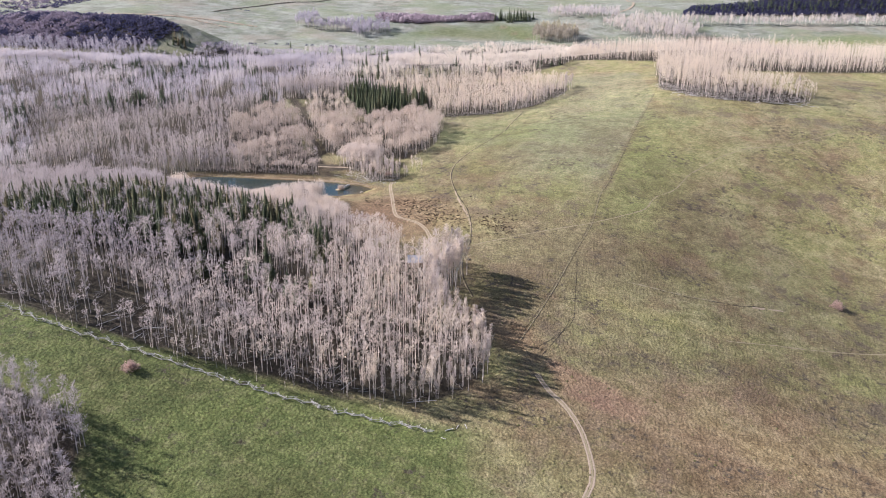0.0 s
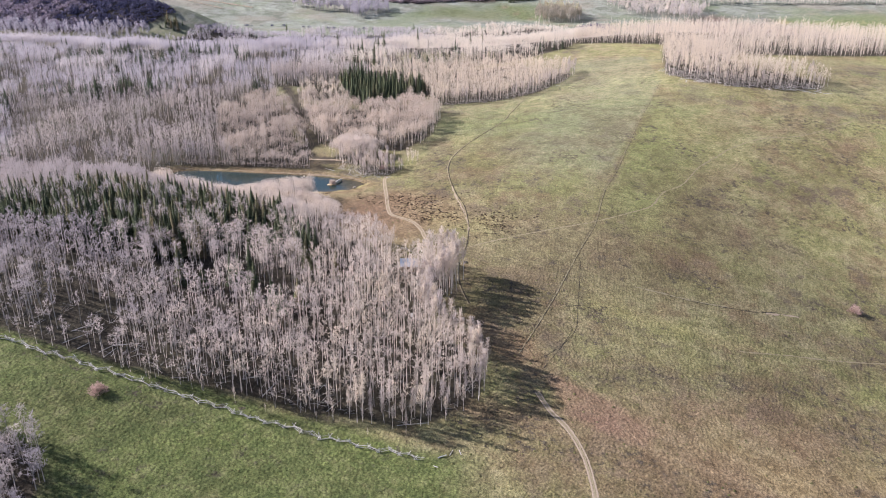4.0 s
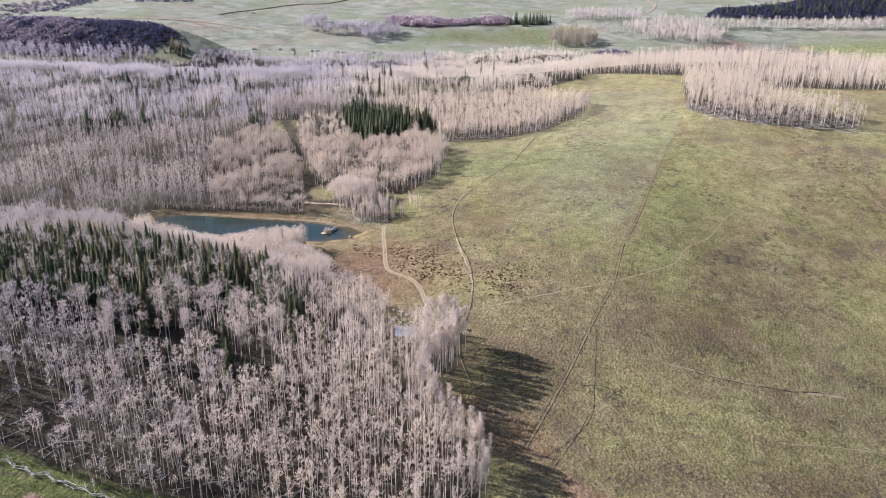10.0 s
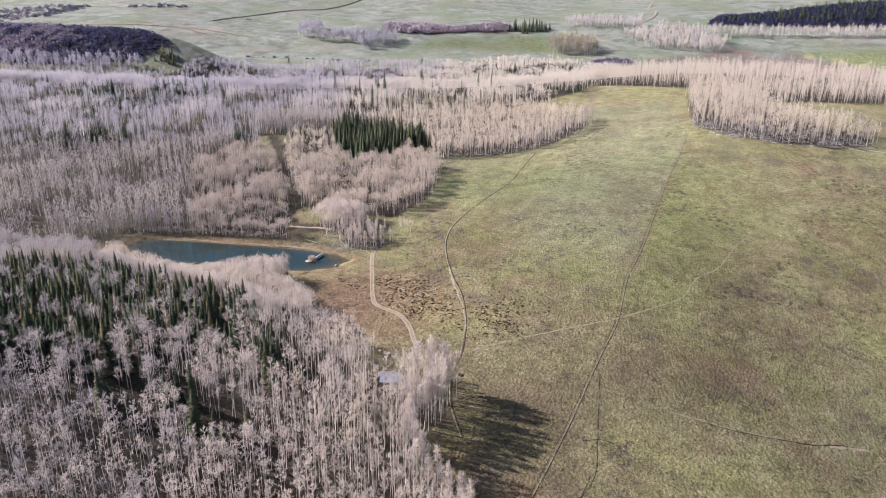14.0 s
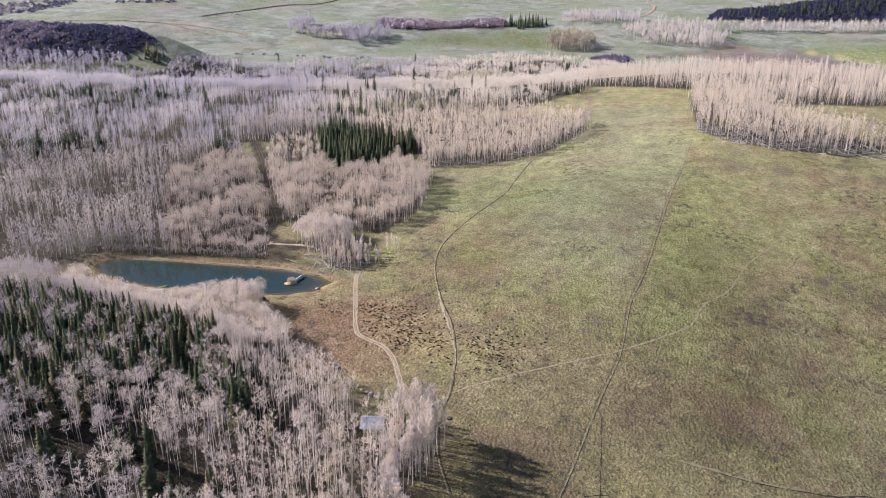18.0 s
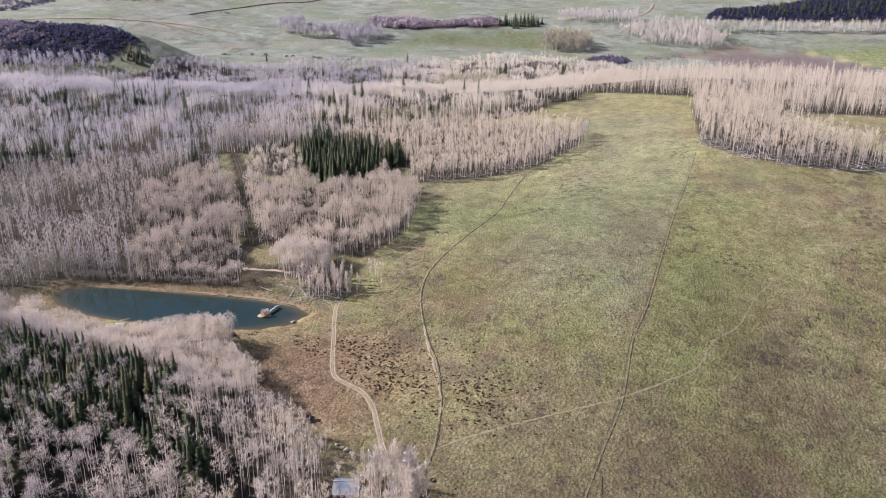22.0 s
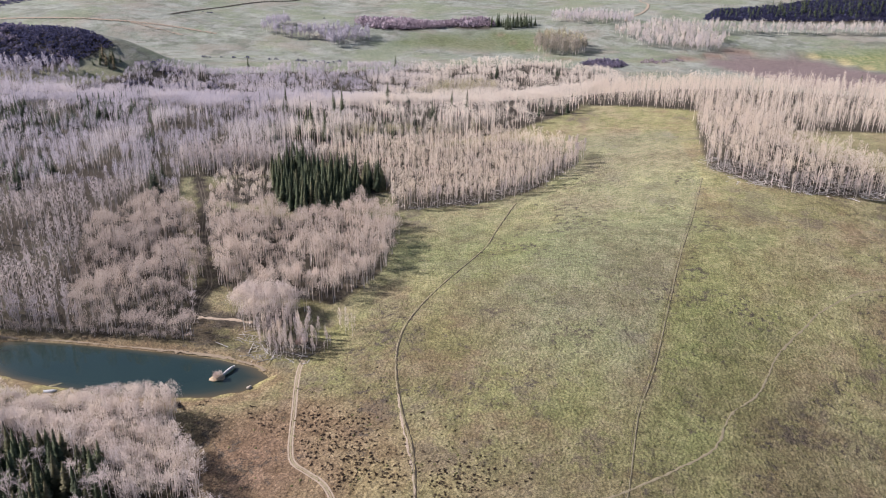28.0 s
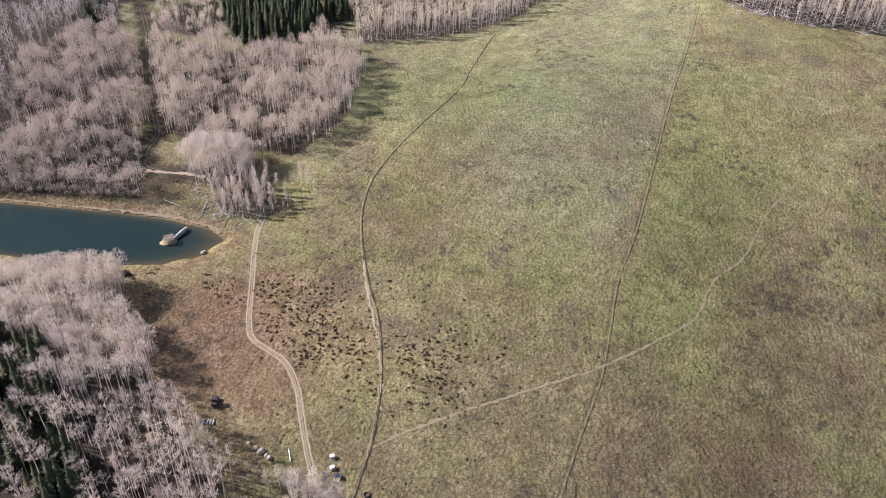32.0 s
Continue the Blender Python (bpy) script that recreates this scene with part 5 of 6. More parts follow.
for a, b, ang, ln in places:
    if b == 0:
        b = 512 + max(0, a + 18) * 0.95 + rng.uniform(0, 4)
    m = pose(a, b, gz(a, b) + 0.12, 0, rng.normal(-2, 2), ang)
    if first is None:
        first = new("fallen_log", rail_mesh)
        first.matrix_world = m
        first.scale = (ln, 1.8, 1.8)
        tagged(first, "bleached fallen trunk lying on the ground", "log", log_group)
    else:
        o = copy_thing(first, m)
        o.scale = (ln, rng.uniform(0.8, 1.4), 1.1)

def tangle_shape(seed):
    """Crossed dead stems and snapped saplings."""
    r = np.random.default_rng(seed)
    sh = Shape()
    for _ in range(7):
        a, l, up = r.random() * 6.283, r.uniform(1.5, 4.5), r.uniform(0.05, 1.6)
        p = r.normal(0, 1.2, 2)
        sh.tube([(p[0], p[1], 0.1), (p[0] + l * math.cos(a), p[1] + l * math.sin(a), up)], [0.085, 0.04], 3)
    return sh.arrays()


TANGLE = [tangle_shape(470 + i) for i in range(5)]
DEADWOOD = plain("dead_stems", (0.22, 0.20, 0.185), (0.46, 0.425, 0.39), 0.9, 0.6)
for zone, gap, sd, words in ((((89, 562), (88, 541), (104, 518), (122, 510), (150, 509), (178, 515), (181, 522), (160, 528), (132, 534), (112, 546)), 3.2, 471, "tangle of pale fallen stems under the aspens"),
                             (((-60, 502), (-45, 509), (-21, 514), (6, 531), (28, 566), (20, 574), (-2, 545), (-30, 524), (-60, 514)), 4.5, 472, "dead stems lying under the tan aspens"),
                             (((-160, 199), (-112, 194), (-60, 194), (-25, 196), (-12, 214), (-10, 236), (-30, 225), (-60, 208), (-120, 212), (-160, 216)), 7.0, 473, "grey deadfall strewn over the grove floor"),
                             (((-98, 394), (-86, 381), (-66, 382), (-64, 388), (-78, 392), (-92, 400)), 3.5, 474, "pale deadfall at the foot of the clump")):
    x, y = spots(zone, gap, sd, 0.5)
    scatter("deadfall", TANGLE, x, y, rng.uniform(0.6, 1.2, len(x)), [DEADWOOD], words, "dead wood", None, sd)

# ---------------------------------------------------------------- pond island and shore
def lump(name, r, h, mat, m, label, category, seed, flat=0.8):
    """An uneven rounded stone or mound."""
    bm = bmesh.new()
    bmesh.ops.create_icosphere(bm, subdivisions=3, radius=1)
    off = Vector((seed * 1.7, seed, 0))
    for q in bm.verts:
        n = q.co.normalized()
        q.co = Vector((n.x * r, n.y * r * flat, n.z * h)) * (1 + 0.28 * noise.noise(n * 1.6 + off) + 0.08 * noise.noise(n * 5 + off))
    me = bpy.data.meshes.new(name)
    bm.to_mesh(me)
    bm.free()
    me.materials.append(mat)
    for f in me.polygons:
        f.use_smooth = True
    ob = new(name, me)
    ob.matrix_world = m
    return tagged(ob, label, category)


ROCK = plain("pale_rock", (0.22, 0.19, 0.15), (0.38, 0.33, 0.27), 0.9, 2.0)
MOUND = plain("dry_sedge", (0.24, 0.175, 0.105), (0.38, 0.30, 0.19), 0.95, 2.5)
lump("islet", 2.4, 0.42, MOUND, pose(-93.6, 368.6, 0.05, 0, 0, 25), "small tan islet of dead sedge in the pond", "islet", 3)
o = bush(-93.4, 368.6, 2.1, PINKTWIG, "tan bare bush on the pond islet", 443, 420)
o.location.z = 0.35
beached = root("beached_log", Matrix(), "bleached log reaching from the islet into the water", "log")
s = Shape()
s.tube([(-92.6, 369.4, 0.55), (-91.8, 371.5, 0.75), (-91.0, 374.0, 0.85), (-90.6, 375.6, 0.55)], [0.28, 0.42, 0.46, 0.40], 8)
s.tube([(-90.9, 374.3, 0.85), (-90.2, 374.9, 1.25)], [0.12, 0.05], 5)
v, tr, m = s.arrays()
o = new("trunk", mesh_of("trunk", v, tr, [GREYWOOD]))
o.parent = beached
lump("boulder", 0.9, 0.55, ROCK, pose(-81.5, 364.4, 0.35, 0, 0, 40), "pale boulder on the pond shore", "boulder", 5)


def boat(x, y, ang, mat, label):
    """An upturned rowing boat: hull with keel and two rails."""
    t = root("rowing_boat", pose(x, y, gz(x, y) + 0.05, 0, 0, ang), label, "boat")
    bm = bmesh.new()
    rows = []
    for i in range(9):
        f = i / 8
        w = 0.72 * math.sin(math.pi * min(1, 0.18 + f * 0.9)) ** 0.7 * (0.05 if i == 8 else 1)
        rows.append([bm.verts.new((f * 4.0 - 2, w * math.cos(a), 0.02 + 0.62 * math.sin(a) * (0.8 + 0.2 * (1 - f)))) for a in np.linspace(0, math.pi, 9)])
    for ra, rb in zip(rows, rows[1:]):
        for i in range(8):
            bm.faces.new((ra[i], rb[i], rb[i + 1], ra[i + 1]))
    bm.faces.new(rows[0])
    part("hull", bm, mat, t)
    bm = bmesh.new()
    bmesh.ops.create_cube(bm, size=1, matrix=Matrix.Translation((0, 0, 0.66)) @ Matrix.Diagonal((3.2, 0.06, 0.09, 1)))
    part("keel", bm, mat, t)
    return t


BOATGREY = plain("faded_hull", (0.42, 0.42, 0.42), (0.60, 0.60, 0.60), 0.5, 2.0)
BOATTAN = plain("tan_hull", (0.30, 0.26, 0.15), (0.42, 0.36, 0.21), 0.6, 2.0)
boat(-140.5, 353.5, 15, BOATGREY, "faded grey upturned rowing boat by the pond")
boat(-141.5, 358.0, 35, BOATTAN, "tan upturned rowing boat at the water's edge")

# ---------------------------------------------------------------- cabin
def box(bm, cx, cy, cz, sx, sy, sz, bevel=0.0, m=None):
    r = bmesh.ops.create_cube(bm, size=1, matrix=(m or Matrix()) @ Matrix.Translation((cx, cy, cz)) @ Matrix.Diagonal((sx, sy, sz, 1)))
    if bevel:
        es = list({e for q in r["verts"] for e in q.link_edges})
        bmesh.ops.bevel(bm, geom=es, offset=bevel, segments=2, affect="EDGES", profile=0.5)


def one(name, args, mat, parent, label="", bevel=0.0):
    bm = bmesh.new()
    box(bm, *args, bevel=bevel)
    return part(name, bm, mat, parent, label)


LOGWALL = plain("log_wall", (0.10, 0.065, 0.040), (0.19, 0.125, 0.08), 0.8, 6.0)
TIN = plain("galvanised_roofing", (0.27, 0.31, 0.38), (0.40, 0.44, 0.50), 0.5, 1.2, 0.35)
RUST = plain("rusty_roofing", (0.16, 0.085, 0.06), (0.27, 0.15, 0.10), 0.7, 1.5)
DARKGLASS = plain("window_glass", (0.02, 0.025, 0.03), (0.04, 0.045, 0.05), 0.08, 1.0, 0, 0.5, 0.0)
TRIM = plain("pale_trim", (0.45, 0.40, 0.33), (0.55, 0.50, 0.42), 0.7, 3.0)
cabin = root("cabin", pose(CABIN[0], CABIN[1], gz(*CABIN) - 0.1, 0, 0, 6), "small log cabin with a blue-grey tin roof among aspens", "cabin")
L, W, HW, RISE = 6.2, 5.4, 2.7, 1.5
one("wall", (0, -W / 2, HW / 2, L, 0.25, HW), LOGWALL, cabin)
one("wall", (0, W / 2, HW / 2, L, 0.25, HW), LOGWALL, cabin)
for sx in (-1, 1):
    bm = bmesh.new()
    ring = [(-W / 2 + 0.13, 0), (W / 2 - 0.13, 0), (W / 2 - 0.13, HW), (0, HW + RISE), (-W / 2 + 0.13, HW)]
    vs = [[bm.verts.new((sx * (L / 2 - 0.125) + d, a, b)) for a, b in ring] for d in (-0.125, 0.125)]
    bm.faces.new(vs[0])
    bm.faces.new(vs[1][::-1])
    for i in range(5):
        j = (i + 1) % 5
        bm.faces.new((vs[0][i], vs[1][i], vs[1][j], vs[0][j]))
    part("gable_wall", bm, LOGWALL, cabin)
pitch_ = math.atan2(RISE, W / 2)
run = math.hypot(W / 2, RISE) + 0.65
panel_bm = bmesh.new()
box(panel_bm, 0, 0, 0, 0.84, run, 0.03)
for i in (-0.40, 0.0, 0.40):
    box(panel_bm, i, 0, 0.03, 0.05, run, 0.05)
panel_me = bpy.data.meshes.new("roof_panel")
panel_bm.to_mesh(panel_me)
panel_bm.free()
panel_me.materials.append(TIN)
for side in (-1, 1):
    for i in range(8):
        o = new("roof_panel", panel_me)
        o.parent = cabin
        mid = 0.5 * run - 0.05
        o.matrix_local = Matrix.Translation((-L / 2 + 0.16 + 0.84 * i, side * mid * math.cos(pitch_), HW + RISE + 0.1 - mid * math.sin(pitch_))) @ Matrix.Rotation(-side * pitch_, 4, "X")
one("ridge_cap", (0, 0, HW + RISE + 0.16, L + 0.7, 0.4, 0.05), TIN, cabin)
w_ = one("window", (-1.6, -W / 2 - 0.13, 1.55, 1.1, 0.06, 0.9), TRIM, cabin)
one("pane", (-1.6, -W / 2 - 0.17, 1.55, 0.9, 0.03, 0.7), DARKGLASS, w_)
d_ = one("door", (1.0, -W / 2 - 0.14, 1.02, 0.95, 0.07, 2.04), TRIM, cabin, "plain wooden door")
one("handle", (1.35, -W / 2 - 0.2, 1.02, 0.05, 0.06, 0.14), TIN, d_)
bm = bmesh.new()
bmesh.ops.create_cone(bm, segments=12, radius1=0.12, radius2=0.12, depth=1.6, cap_ends=True, matrix=Matrix.Translation((1.7, 0.9, HW + RISE + 0.4)))
part("stove_pipe", bm, RUST, cabin)
shed = root("lean_to", pose(CABIN[0] + 6.6, CABIN[1] + 1.2, gz(CABIN[0] + 6.6, CABIN[1] + 1.2) - 0.1, 0, 0, 6), "dark open lean-to shed beside the cabin", "shed")
for i in (-1.5, 1.5):
    for j in (-1.6, 1.6):
        one("post", (i, j, 1.1, 0.16, 0.16, 2.2), LOGWALL, shed)
one("back_wall", (0, 1.65, 1.1, 3.2, 0.1, 2.2), LOGWALL, shed)
bm = bmesh.new()
box(bm, 0, 0, 2.35, 3.8, 4.0, 0.08, m=Matrix.Rotation(radians(7), 4, "X"))
part("roof", bm, RUST, shed)
one("wood_stack", (0.2, 1.1, 0.5, 2.2, 0.6, 1.0), GREYWOOD, shed)

# white boxes, panel, posts and the other loose things by the track
WHITE = plain("white_paint", (0.50, 0.49, 0.47), (0.64, 0.63, 0.61), 0.6, 2.0)
PANELBLUE = plain("solar_glass", (0.02, 0.028, 0.05), (0.035, 0.045, 0.075), 0.15, 2.0, 0, 0.5, 0.0)
for i, (a, b, ang) in enumerate(((-30.2, 298.6, 20), (-29.6, 295.9, 35))):
    t = root("storage_box", pose(a, b, gz(a, b), 0, 0, ang), "white box with a flat lid standing on dry grass", "box", "white boxes")
    one("body", (0, 0, 0.38, 0.9, 0.75, 0.72), WHITE, t, bevel=0.03)
    one("lid", (0, 0, 0.78, 1.0, 0.85, 0.08), WHITE, t, bevel=0.03)
    one("skid", (0, 0.4, 0.02, 1.4, 0.12, 0.1), GREYWOOD, t)
    one("skid", (0, -0.4, 0.02, 1.4, 0.12, 0.1), GREYWOOD, t)
t = root("solar_panel", pose(-28.2, 293.8, gz(-28.2, 293.8), 0, 0, 10), "dark blue solar panel on a low stand", "panel")
bm = bmesh.new()
box(bm, 0, 0, 0.75, 1.5, 1.2, 0.05, m=Matrix.Rotation(radians(-12), 4, "X"))
part("panel", bm, PANELBLUE, t)
for i in (-0.6, 0.6):
    for j in (-0.4, 0.4):
        one("leg", (i, j, 0.36, 0.06, 0.06, 0.72), TIN, t)
t = root("white_post", pose(-39.6, 298.2, gz(-39.6, 298.2) + 0.12, 0, 0, 112), "white painted post lying on the ground", "post")
one("shaft", (0, 0, 0, 3.4, 0.2, 0.2), WHITE, t, bevel=0.04)
one("base", (1.75, 0, 0, 0.16, 0.5, 0.45), RUST, t)
TYRE = plain("rubber", (0.018, 0.018, 0.018), (0.035, 0.034, 0.033), 0.85, 5.0)


def ring_mesh(name, r, s, mat, seg=28, sides=10):
    bm = bmesh.new()
    g = [[bm.verts.new(((r + s * math.cos(b)) * math.cos(a), (r + s * math.cos(b)) * math.sin(a), s * math.sin(b))) for b in np.arange(sides) * 6.2832 / sides] for a in np.arange(seg) * 6.2832 / seg]
    for i in range(seg):
        for j in range(sides):
            bm.faces.new((g[i][j], g[(i + 1) % seg][j], g[(i + 1) % seg][(j + 1) % sides], g[i][(j + 1) % sides]))
    me = bpy.data.meshes.new(name)
    bm.to_mesh(me)
    bm.free()
    me.materials.append(mat)
    return me


tagged(new("tractor_tyre", ring_mesh("tractor_tyre", 0.62, 0.17, TYRE)), "old black tyre lying flat in the grass", "tyre").matrix_world = pose(-21.2, 290.6, gz(-21.2, 290.6) + 0.12)
for i, (a, b, r) in enumerate(((-47.5, 299.2, 0.7), (-46, 298.4, 0.95), (-44.6, 297.6, 0.6), (-43.8, 297.0, 0.75), (-49.3, 300.4, 0.5))):
    lump("boulder", r, r * 0.6, ROCK, pose(a, b, gz(a, b) + r * 0.2, 0, 0, 37 * i), "tan boulder in a row by the trees", "boulder", 7 + i)
for i, (a, b) in enumerate(((-34, 262), (-36, 250), (-78, 243))):
    t = root("white_barrel", pose(a, b, gz(a, b)), "white drum standing under bare aspens", "barrel")
    bm = bmesh.new()
    bmesh.ops.create_cone(bm, segments=18, radius1=0.42, radius2=0.42, depth=1.1, cap_ends=True, matrix=Matrix.Translation((0, 0, 0.55)))
    part("drum", bm, WHITE, t)
    o = new("hoop", ring_mesh("hoop", 0.42, 0.03, WHITE, 18, 6))
    o.parent = t
    o.location.z = 0.75

snag = root("dead_tree", pose(-35.2, 284.5, gz(-35.2, 284.5)), "bleached dead tree with forked bare limbs beside the cabin", "tree")
s = Shape()
s.tube([(0, 0, -0.2), (0.1, 0, 4), (0.0, 0.1, 8.5)], [0.22, 0.19, 0.14], 8)
v, tr, m = s.arrays()
o = new("trunk", mesh_of("trunk", v, tr, [WHITE]))
o.parent = snag
for pts in (((0, 0.1, 8.4), (-0.7, 0.2, 10.0), (-0.9, 0.1, 11.4)), ((0, 0.1, 8.4), (0.5, 0, 9.7), (0.6, 0.1, 10.8)), ((0.05, 0, 6.5), (0.9, 0.2, 7.6))):
    s = Shape()
    s.tube(pts, [0.12, 0.08, 0.04][:len(pts)], 6)
    v, tr, m = s.arrays()
    o = new("limb", mesh_of("limb", v, tr, [WHITE]))
    o.parent = snag

# utility vehicle
REDPAINT = plain("dark_red_paint", (0.11, 0.022, 0.020), (0.17, 0.035, 0.030), 0.35, 2.0, 0, 0.5, 0.02)
BLACK = plain("black_plastic", (0.02, 0.02, 0.021), (0.04, 0.04, 0.042), 0.6, 4.0)
utv = root("utility_vehicle", pose(-60.2, 310.4, gz(-60.2, 310.4), 0, 0, 100), "small dark red utility vehicle parked in tree shade", "vehicle")
one("body", (0.1, 0, 0.62, 2.7, 1.25, 0.42), REDPAINT, utv, bevel=0.08)
one("hood", (1.15, 0, 0.92, 0.7, 1.15, 0.3), REDPAINT, utv, bevel=0.1)
one("cargo_bed", (-1.0, 0, 1.0, 0.95, 1.3, 0.36), BLACK, utv, bevel=0.04)
one("seat", (-0.15, 0, 0.98, 0.5, 1.05, 0.3), BLACK, utv, bevel=0.06)
one("seat_back", (-0.42, 0, 1.3, 0.14, 1.05, 0.55), BLACK, utv, bevel=0.05)
one("roof", (0.0, 0, 1.95, 1.35, 1.25, 0.06), BLACK, utv, bevel=0.025)
for i in (-0.6, 0.62):
    for j in (-0.56, 0.56):
        one("cage_post", (i, j, 1.4, 0.06, 0.06, 1.1), BLACK, utv)
for i in (-0.95, 1.05):
    for j in (-0.62, 0.62):
        w_ = new("wheel", ring_mesh("wheel", 0.22, 0.12, TYRE, 20, 8))
        w_.parent = utv
        w_.matrix_local = Matrix.Translation((i, j, 0.34)) @ Matrix.Rotation(radians(90), 4, "X")
        bm = bmesh.new()
        bmesh.ops.create_cone(bm, segments=14, radius1=0.15, radius2=0.15, depth=0.14, cap_ends=True)
        part("rim", bm, TIN, w_)
pile = root("log_pile", pose(-60.5, 304.8, gz(-60.5, 304.8), 0, 0, 2), "short row of cut pale logs on the ground", "log pile")
for i in range(6):
    o = new("log", rail_mesh)
    o.parent = pile
    o.matrix_local = Matrix.Translation((-2.0 + 0.75 * i, -0.7, 0.2)) @ Matrix.Rotation(radians(84 + 5 * (i % 3)), 4, "Z") @ Matrix.Diagonal((1.4, 2.4, 2.4, 1))

# ---------------------------------------------------------------- the far valley
def far_trees(poly, gap, seed, size, label, mats=None, shapes=None, tone=None, name="far_trees"):
    x, y = spots(poly, gap, seed, 0.5)
    k = (edge(poly, x, y) < -1.0 * gap * wave(x, y, 9 * gap, seed)) & (wave(x, y, 5 * gap, seed + 1) > 0.18)
    x, y = x[k], y[k]
    r = np.random.default_rng(seed)
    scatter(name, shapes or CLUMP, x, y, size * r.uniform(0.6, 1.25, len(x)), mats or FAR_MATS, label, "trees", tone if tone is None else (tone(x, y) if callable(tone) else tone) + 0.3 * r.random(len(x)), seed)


far_trees(((-378, 1235), (-350, 1230), (-335, 1250), (-350, 1275), (-380, 1265)), 5, 517, 0.9, "small far clump of bare grey trees", tone=0.1)
far_trees(((-385, 1190), (-357, 1208), (-345, 1190), (-325, 1185), (-290, 1195), (-262, 1160), (-214, 1200), (-222, 1235), (-262, 1225), (-300, 1222), (-330, 1205), (-365, 1225)), 5.0, 501, 1.0, "far belt of bare aspens on the green slope", tone=0.1)
far_trees(((-4, 1205), (12, 1180), (50, 1172), (72, 1195), (70, 1235), (35, 1262), (0, 1245)), 5.0, 502, 1.1, "round far clump of bare trees coming into bud", [BARK, YELLOWTWIG], tone=lambda a, b: 0.1 + 0.4 * ease(b + 0.5 * a, 1220, 1260))
far_trees(((100, 1290), (126, 1262), (139, 1232), (200, 1226), (245, 1236), (272, 1300), (200, 1325), (140, 1330)), 6, 503, 0.85, "far stand of bare pale aspens by the creek", tone=0.65)
far_trees(((160, 1325), (324, 1330), (420, 1340), (520, 1350), (700, 1375), (700, 1395), (500, 1378), (324, 1356), (160, 1345)), 6, 504, 0.95, "long far row of bare aspens along the creek", tone=0.65)
far_trees(((20, 1345), (70, 1335), (140, 1340), (150, 1385), (90, 1400), (30, 1390)), 6, 505, 0.8, "far thicket of bare trees by the creek", tone=0.55)
far_trees(((-72, 1310), (-40, 1300), (12, 1312), (10, 1335), (-30, 1345), (-70, 1330)), 6.5, 506, 0.72, "row of dark spruces on the valley floor", FIR_MATS, FARFIR, name="far_spruces", tone=0.1)
far_trees(((250, 1412), (330, 1425), (430, 1428), (560, 1425), (760, 1440), (780, 1560), (520, 1560), (390, 1500), (290, 1470)), 9, 507, 0.66, "dark spruces on the shaded far bank", FIR_MATS, FARFIR, name="far_spruces", tone=0.0)
BRUSH = [merged(*brush_shape(520 + i)) for i in range(6)]
# darkest navy tone: the bank's shade is painted into the brush
far_trees(CUT, 5.0, 508, 5.2, "dark brush on the shaded far bank", [SPRUCE_BARK, HAZYSCRUB], BRUSH, name="far_scrub", tone=0.0)
far_trees(THICKET, 5.6, 509, 6.4, "far reddish willow thicket on the valley floor", [SPRUCE_BARK, WILLOW], BRUSH, name="far_willows")
# navy to the east paints the hill's shaded side, mauve to the west
far_trees(HILL, 4.6, 510, 4.2, "dark oak scrub covering the face of a hill", [SPRUCE_BARK, HAZYSCRUB], BRUSH, name="far_scrub", tone=lambda a, b: 1.0 * ease(wave(a, b, 46, 521), 0.3, 0.55) * (0.15 + 0.85 * ease(-a, 490, 570)) + 0.3 * ease(wave(a, b, 14, 528), 0.6, 0.8))
far_trees(((-640, 792), (-540, 796), (-450, 800), (-396, 812), (-384, 832), (-400, 852), (-450, 842), (-540, 836), (-640, 838)), 5.2, 530, 0.66, "bare grey woods below the dark hill", shapes=FAINT, tone=0.12)
far_trees(((-640, 838), (-560, 842), (-480, 838), (-430, 856), (-420, 872), (-500, 866), (-600, 872)), 4.8, 515, 0.78, "mauve bare trees along the foot of the dark hill", tone=0.05)
far_trees(((-400, 842), (-340, 858), (-300, 880), (-290, 896), (-330, 900), (-350, 884), (-395, 866)), 8, 516, 4.2, "patches of dark oak scrub on the spur of the hill", [SPRUCE_BARK, HAZYSCRUB], BRUSH, name="far_scrub", tone=0.3)
far_trees(((-428, 874), (-412, 868), (-394, 876), (-398, 892), (-416, 896)), 5.5, 529, 0.55, "small dark spruces at the foot of the spur", FIR_MATS, FARFIR, name="far_spruces")
far_trees(((-392, 880), (-350, 890), (-335, 905), (-370, 915), (-395, 905)), 7, 511, 3.2, "dark brush on a grassy spur", [SPRUCE_BARK, HAZYSCRUB], BRUSH, name="far_scrub")
far_trees(((58, 1112), (76, 1096), (104, 1104), (112, 1128), (98, 1150), (70, 1142)), 4.5, 512, 4.6, "grey-brown creek brush on the valley floor", [SPRUCE_BARK, HAZYSCRUB], BRUSH, tone=0.6, name="far_scrub")
far_trees(((108, 1130), (150, 1140), (190, 1162), (175, 1176), (130, 1160)), 7, 518, 2.6, "low reddish willows by the creek", [SPRUCE_BARK, WILLOW], BRUSH, name="far_willows")
far_trees(((-900, 1120), (-780, 1130), (-770, 1310), (-830, 1350), (-900, 1280)), 13, 514, 4.2, "dark brush in a far draw", [SPRUCE_BARK, HAZYSCRUB], BRUSH, name="far_scrub")
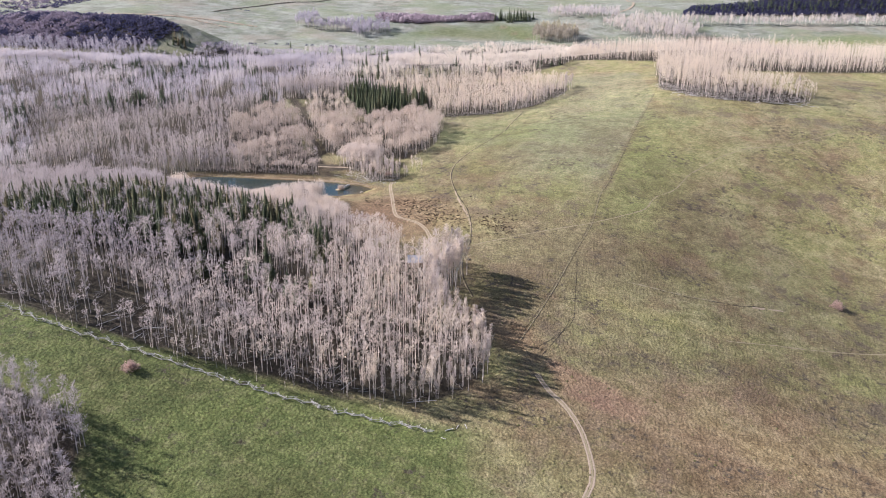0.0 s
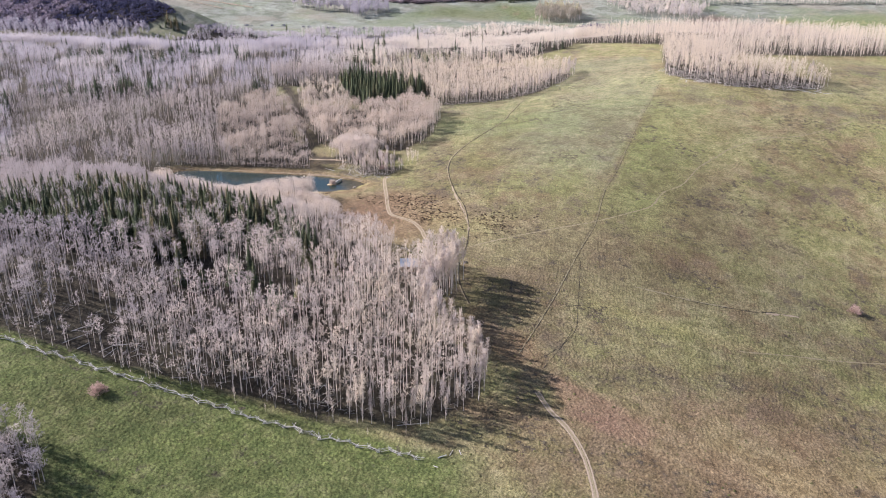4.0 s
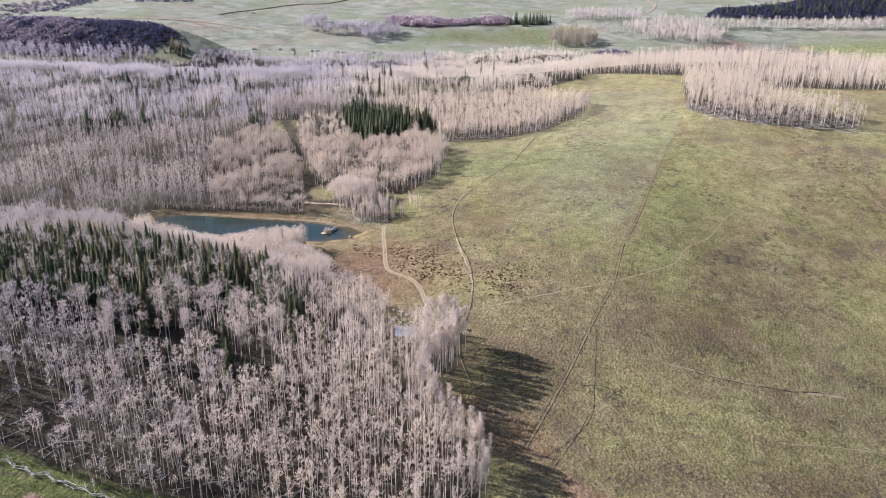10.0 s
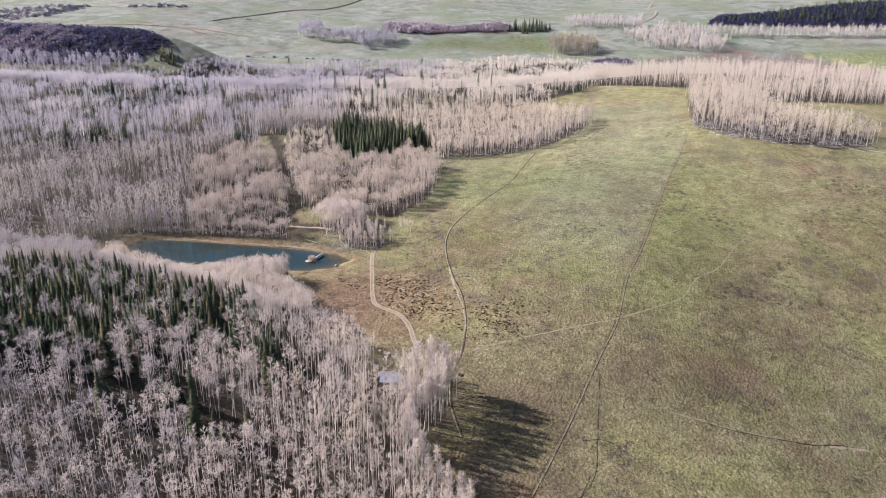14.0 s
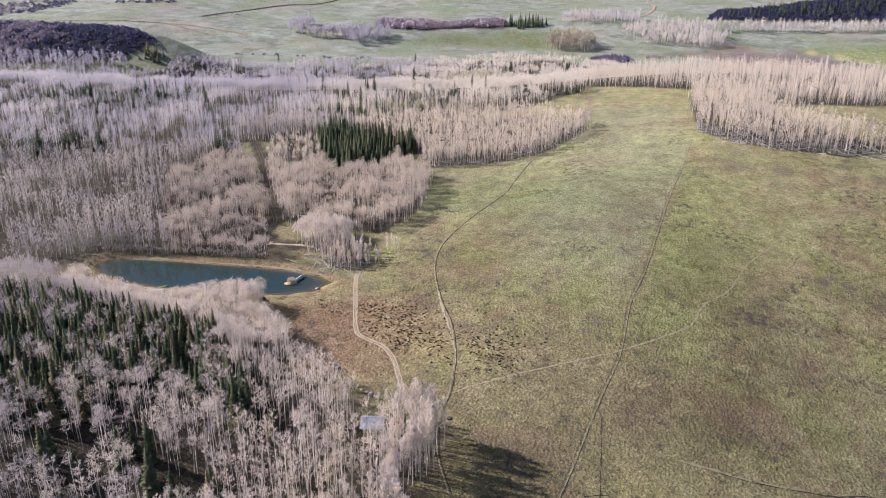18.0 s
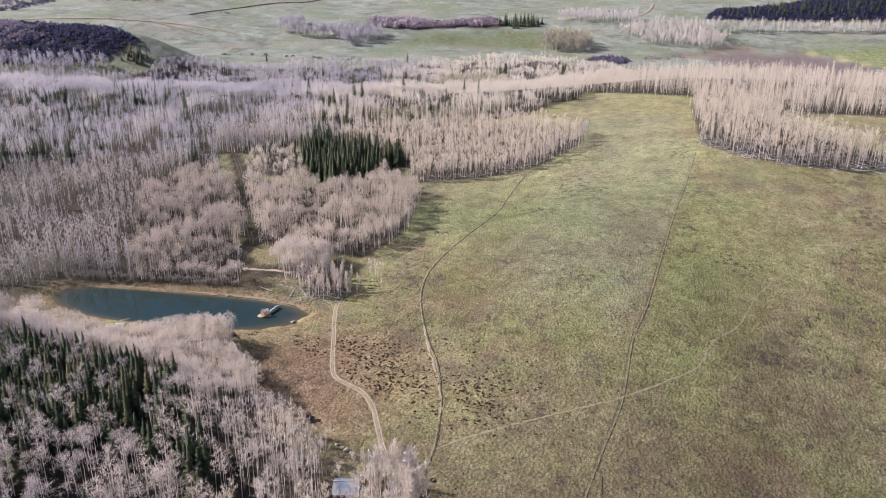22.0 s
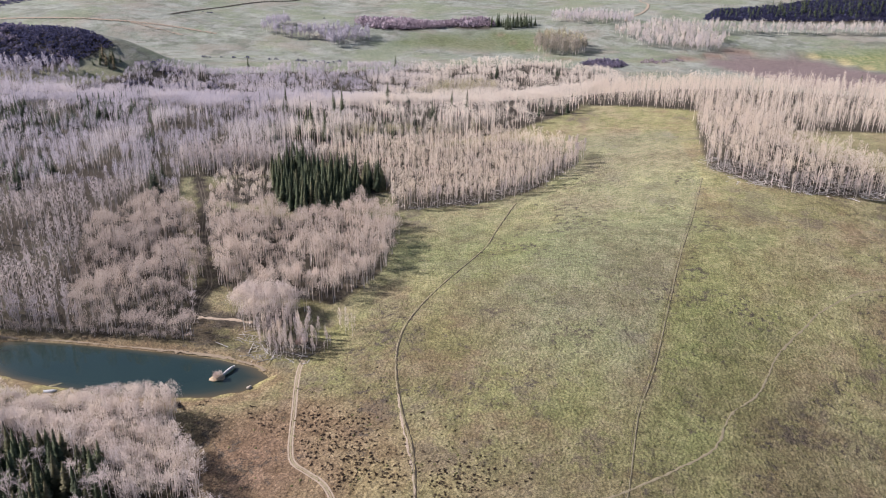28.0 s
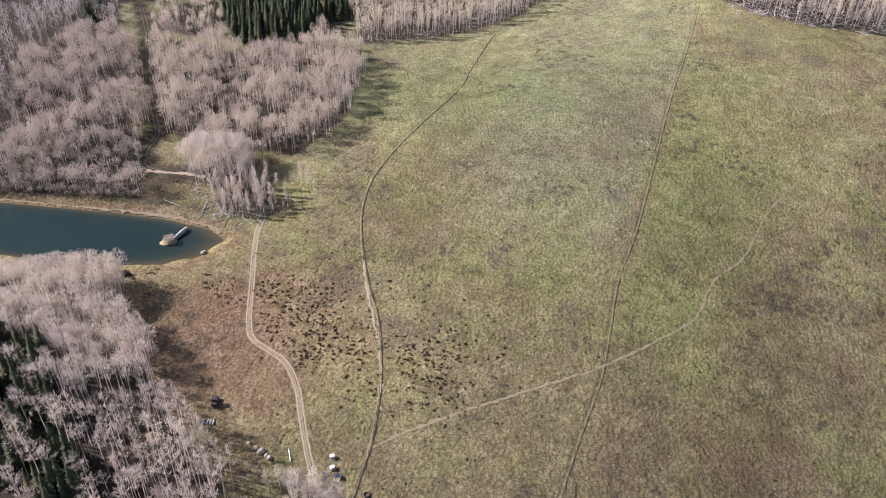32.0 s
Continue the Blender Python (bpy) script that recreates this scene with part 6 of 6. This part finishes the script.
for sp in ((-52, 676), (-42, 678), (-43, 800), (-33, 806), (-156, 640), (-150, 646), (-130, 664), (-126, 596), (-134, 600), (-118, 598), (-109, 596), (108, 752), (232, 748), (-100, 700), (-175, 838), (-168, 830), (-120, 648), (-124, 644), (-130, 611), (-134, 615), (-149, 652), (-164, 669), (-184, 876), (-176, 880), (-10, 760), (-16, 764), (-313, 1000), (-160, 1070)):
    t = root("spruce_tree", pose(sp[0], sp[1], gz(*sp) - 0.05, 0, 0, sp[0] * 37), "single dark spruce standing above bare aspens", "tree", "lone spruces")
    if sp[0] == -52:
        wood, crown = spruce_shape(95, 20, 16, 9)
        spruce_parts = (("trunk", mesh_of("trunk", wood[0], wood[1], [SPRUCE_BARK], tint=np.full(len(wood[0]), 0.5))), ("crown", mesh_of("crown", crown[0], crown[1], [NEEDLE], tint=np.full(len(crown[0]), 0.5))))
    for nm, me in spruce_parts:
        o = new(nm, me)
        o.parent = t
    sc = (0.95 if sp[1] < 750 else 0.6) + 0.2 * math.sin(sp[1])
    t.scale = (1.15 * sc, 1.15 * sc, 0.78 * sc)
far_trees(((-790, 1190), (-750, 1196), (-742, 1262), (-748, 1320), (-790, 1330)), 9, 522, 3.6, "dark oak scrub on the far slope", [SPRUCE_BARK, HAZYSCRUB], BRUSH, name="far_scrub", tone=0.3)
far_trees(((-690, 1282), (-650, 1300), (-600, 1340), (-590, 1372), (-650, 1362), (-690, 1320)), 9, 523, 3.4, "low dark scrub on the grassy hillside", [SPRUCE_BARK, HAZYSCRUB], BRUSH, name="far_scrub", tone=0.3)
far_trees(((-500, 1300), (-440, 1306), (-380, 1316), (-300, 1306), (-300, 1312), (-380, 1324), (-440, 1314), (-500, 1308)), 9, 524, 2.2, "line of dark shrubs on the far slope", [SPRUCE_BARK, HAZYSCRUB], BRUSH, name="far_scrub", tone=0.1)
far_trees(((-400, 1040), (-330, 1060), (-250, 1070), (-200, 1090), (-200, 1098), (-260, 1082), (-340, 1072), (-400, 1052)), 8, 525, 2.6, "dark shrubs along the edge of the far wood", [SPRUCE_BARK, HAZYSCRUB], BRUSH, name="far_scrub", tone=0.2)
far_trees(((-620, 866), (-560, 862), (-540, 884), (-560, 905), (-610, 905), (-640, 890)), 8, 526, 5.0, "mauve round bushes on the side of the dark hill", [SPRUCE_BARK, HAZYSCRUB], BRUSH, name="far_scrub", tone=1.0)
far_trees(((-470, 872), (-440, 872), (-436, 886), (-462, 892)), 7, 527, 4.6, "mauve round bushes at the foot of the spur", [SPRUCE_BARK, HAZYSCRUB], BRUSH, name="far_scrub", tone=1.0)
hill_road = root("hill_road", Matrix(), "dark cut of a road climbing the far hill", "road", kind="structure")
strip("road_cut", ((-519, 1256), (-506, 1303), (-480, 1355), (-440, 1430), (-403, 1474), (-372, 1590), (-360, 1700)), 4.5, MUD, 0, 0.3, lift=0.6).parent = hill_road
far_road = root("far_road", Matrix(), "pale gravel road on the far slope", "road", kind="structure")
strip("gravel", ((130, 1360), (143, 1407), (172, 1470), (186, 1550), (180, 1600), (189, 1673), (205, 1760)), 4.0, DIRT, 0, 0.2, lift=0.6).parent = far_road
ridge_track = root("ridge_track", Matrix(), "pale tan track along the crest of the far slope", "dirt track", kind="structure")
strip("worn_earth", ((-760, 1128), (-729, 1142), (-657, 1158), (-582, 1170), (-520, 1182), (-470, 1184), (-420, 1178)), 4.2, DIRT, 0, 0.6, lift=0.5, seed=26).parent = ridge_track
strip("worn_earth", ((-582, 1174), (-548, 1183), (-500, 1172), (-455, 1158)), 2.4, DIRT, 5, 0.8, lift=0.5, seed=27).parent = ridge_track
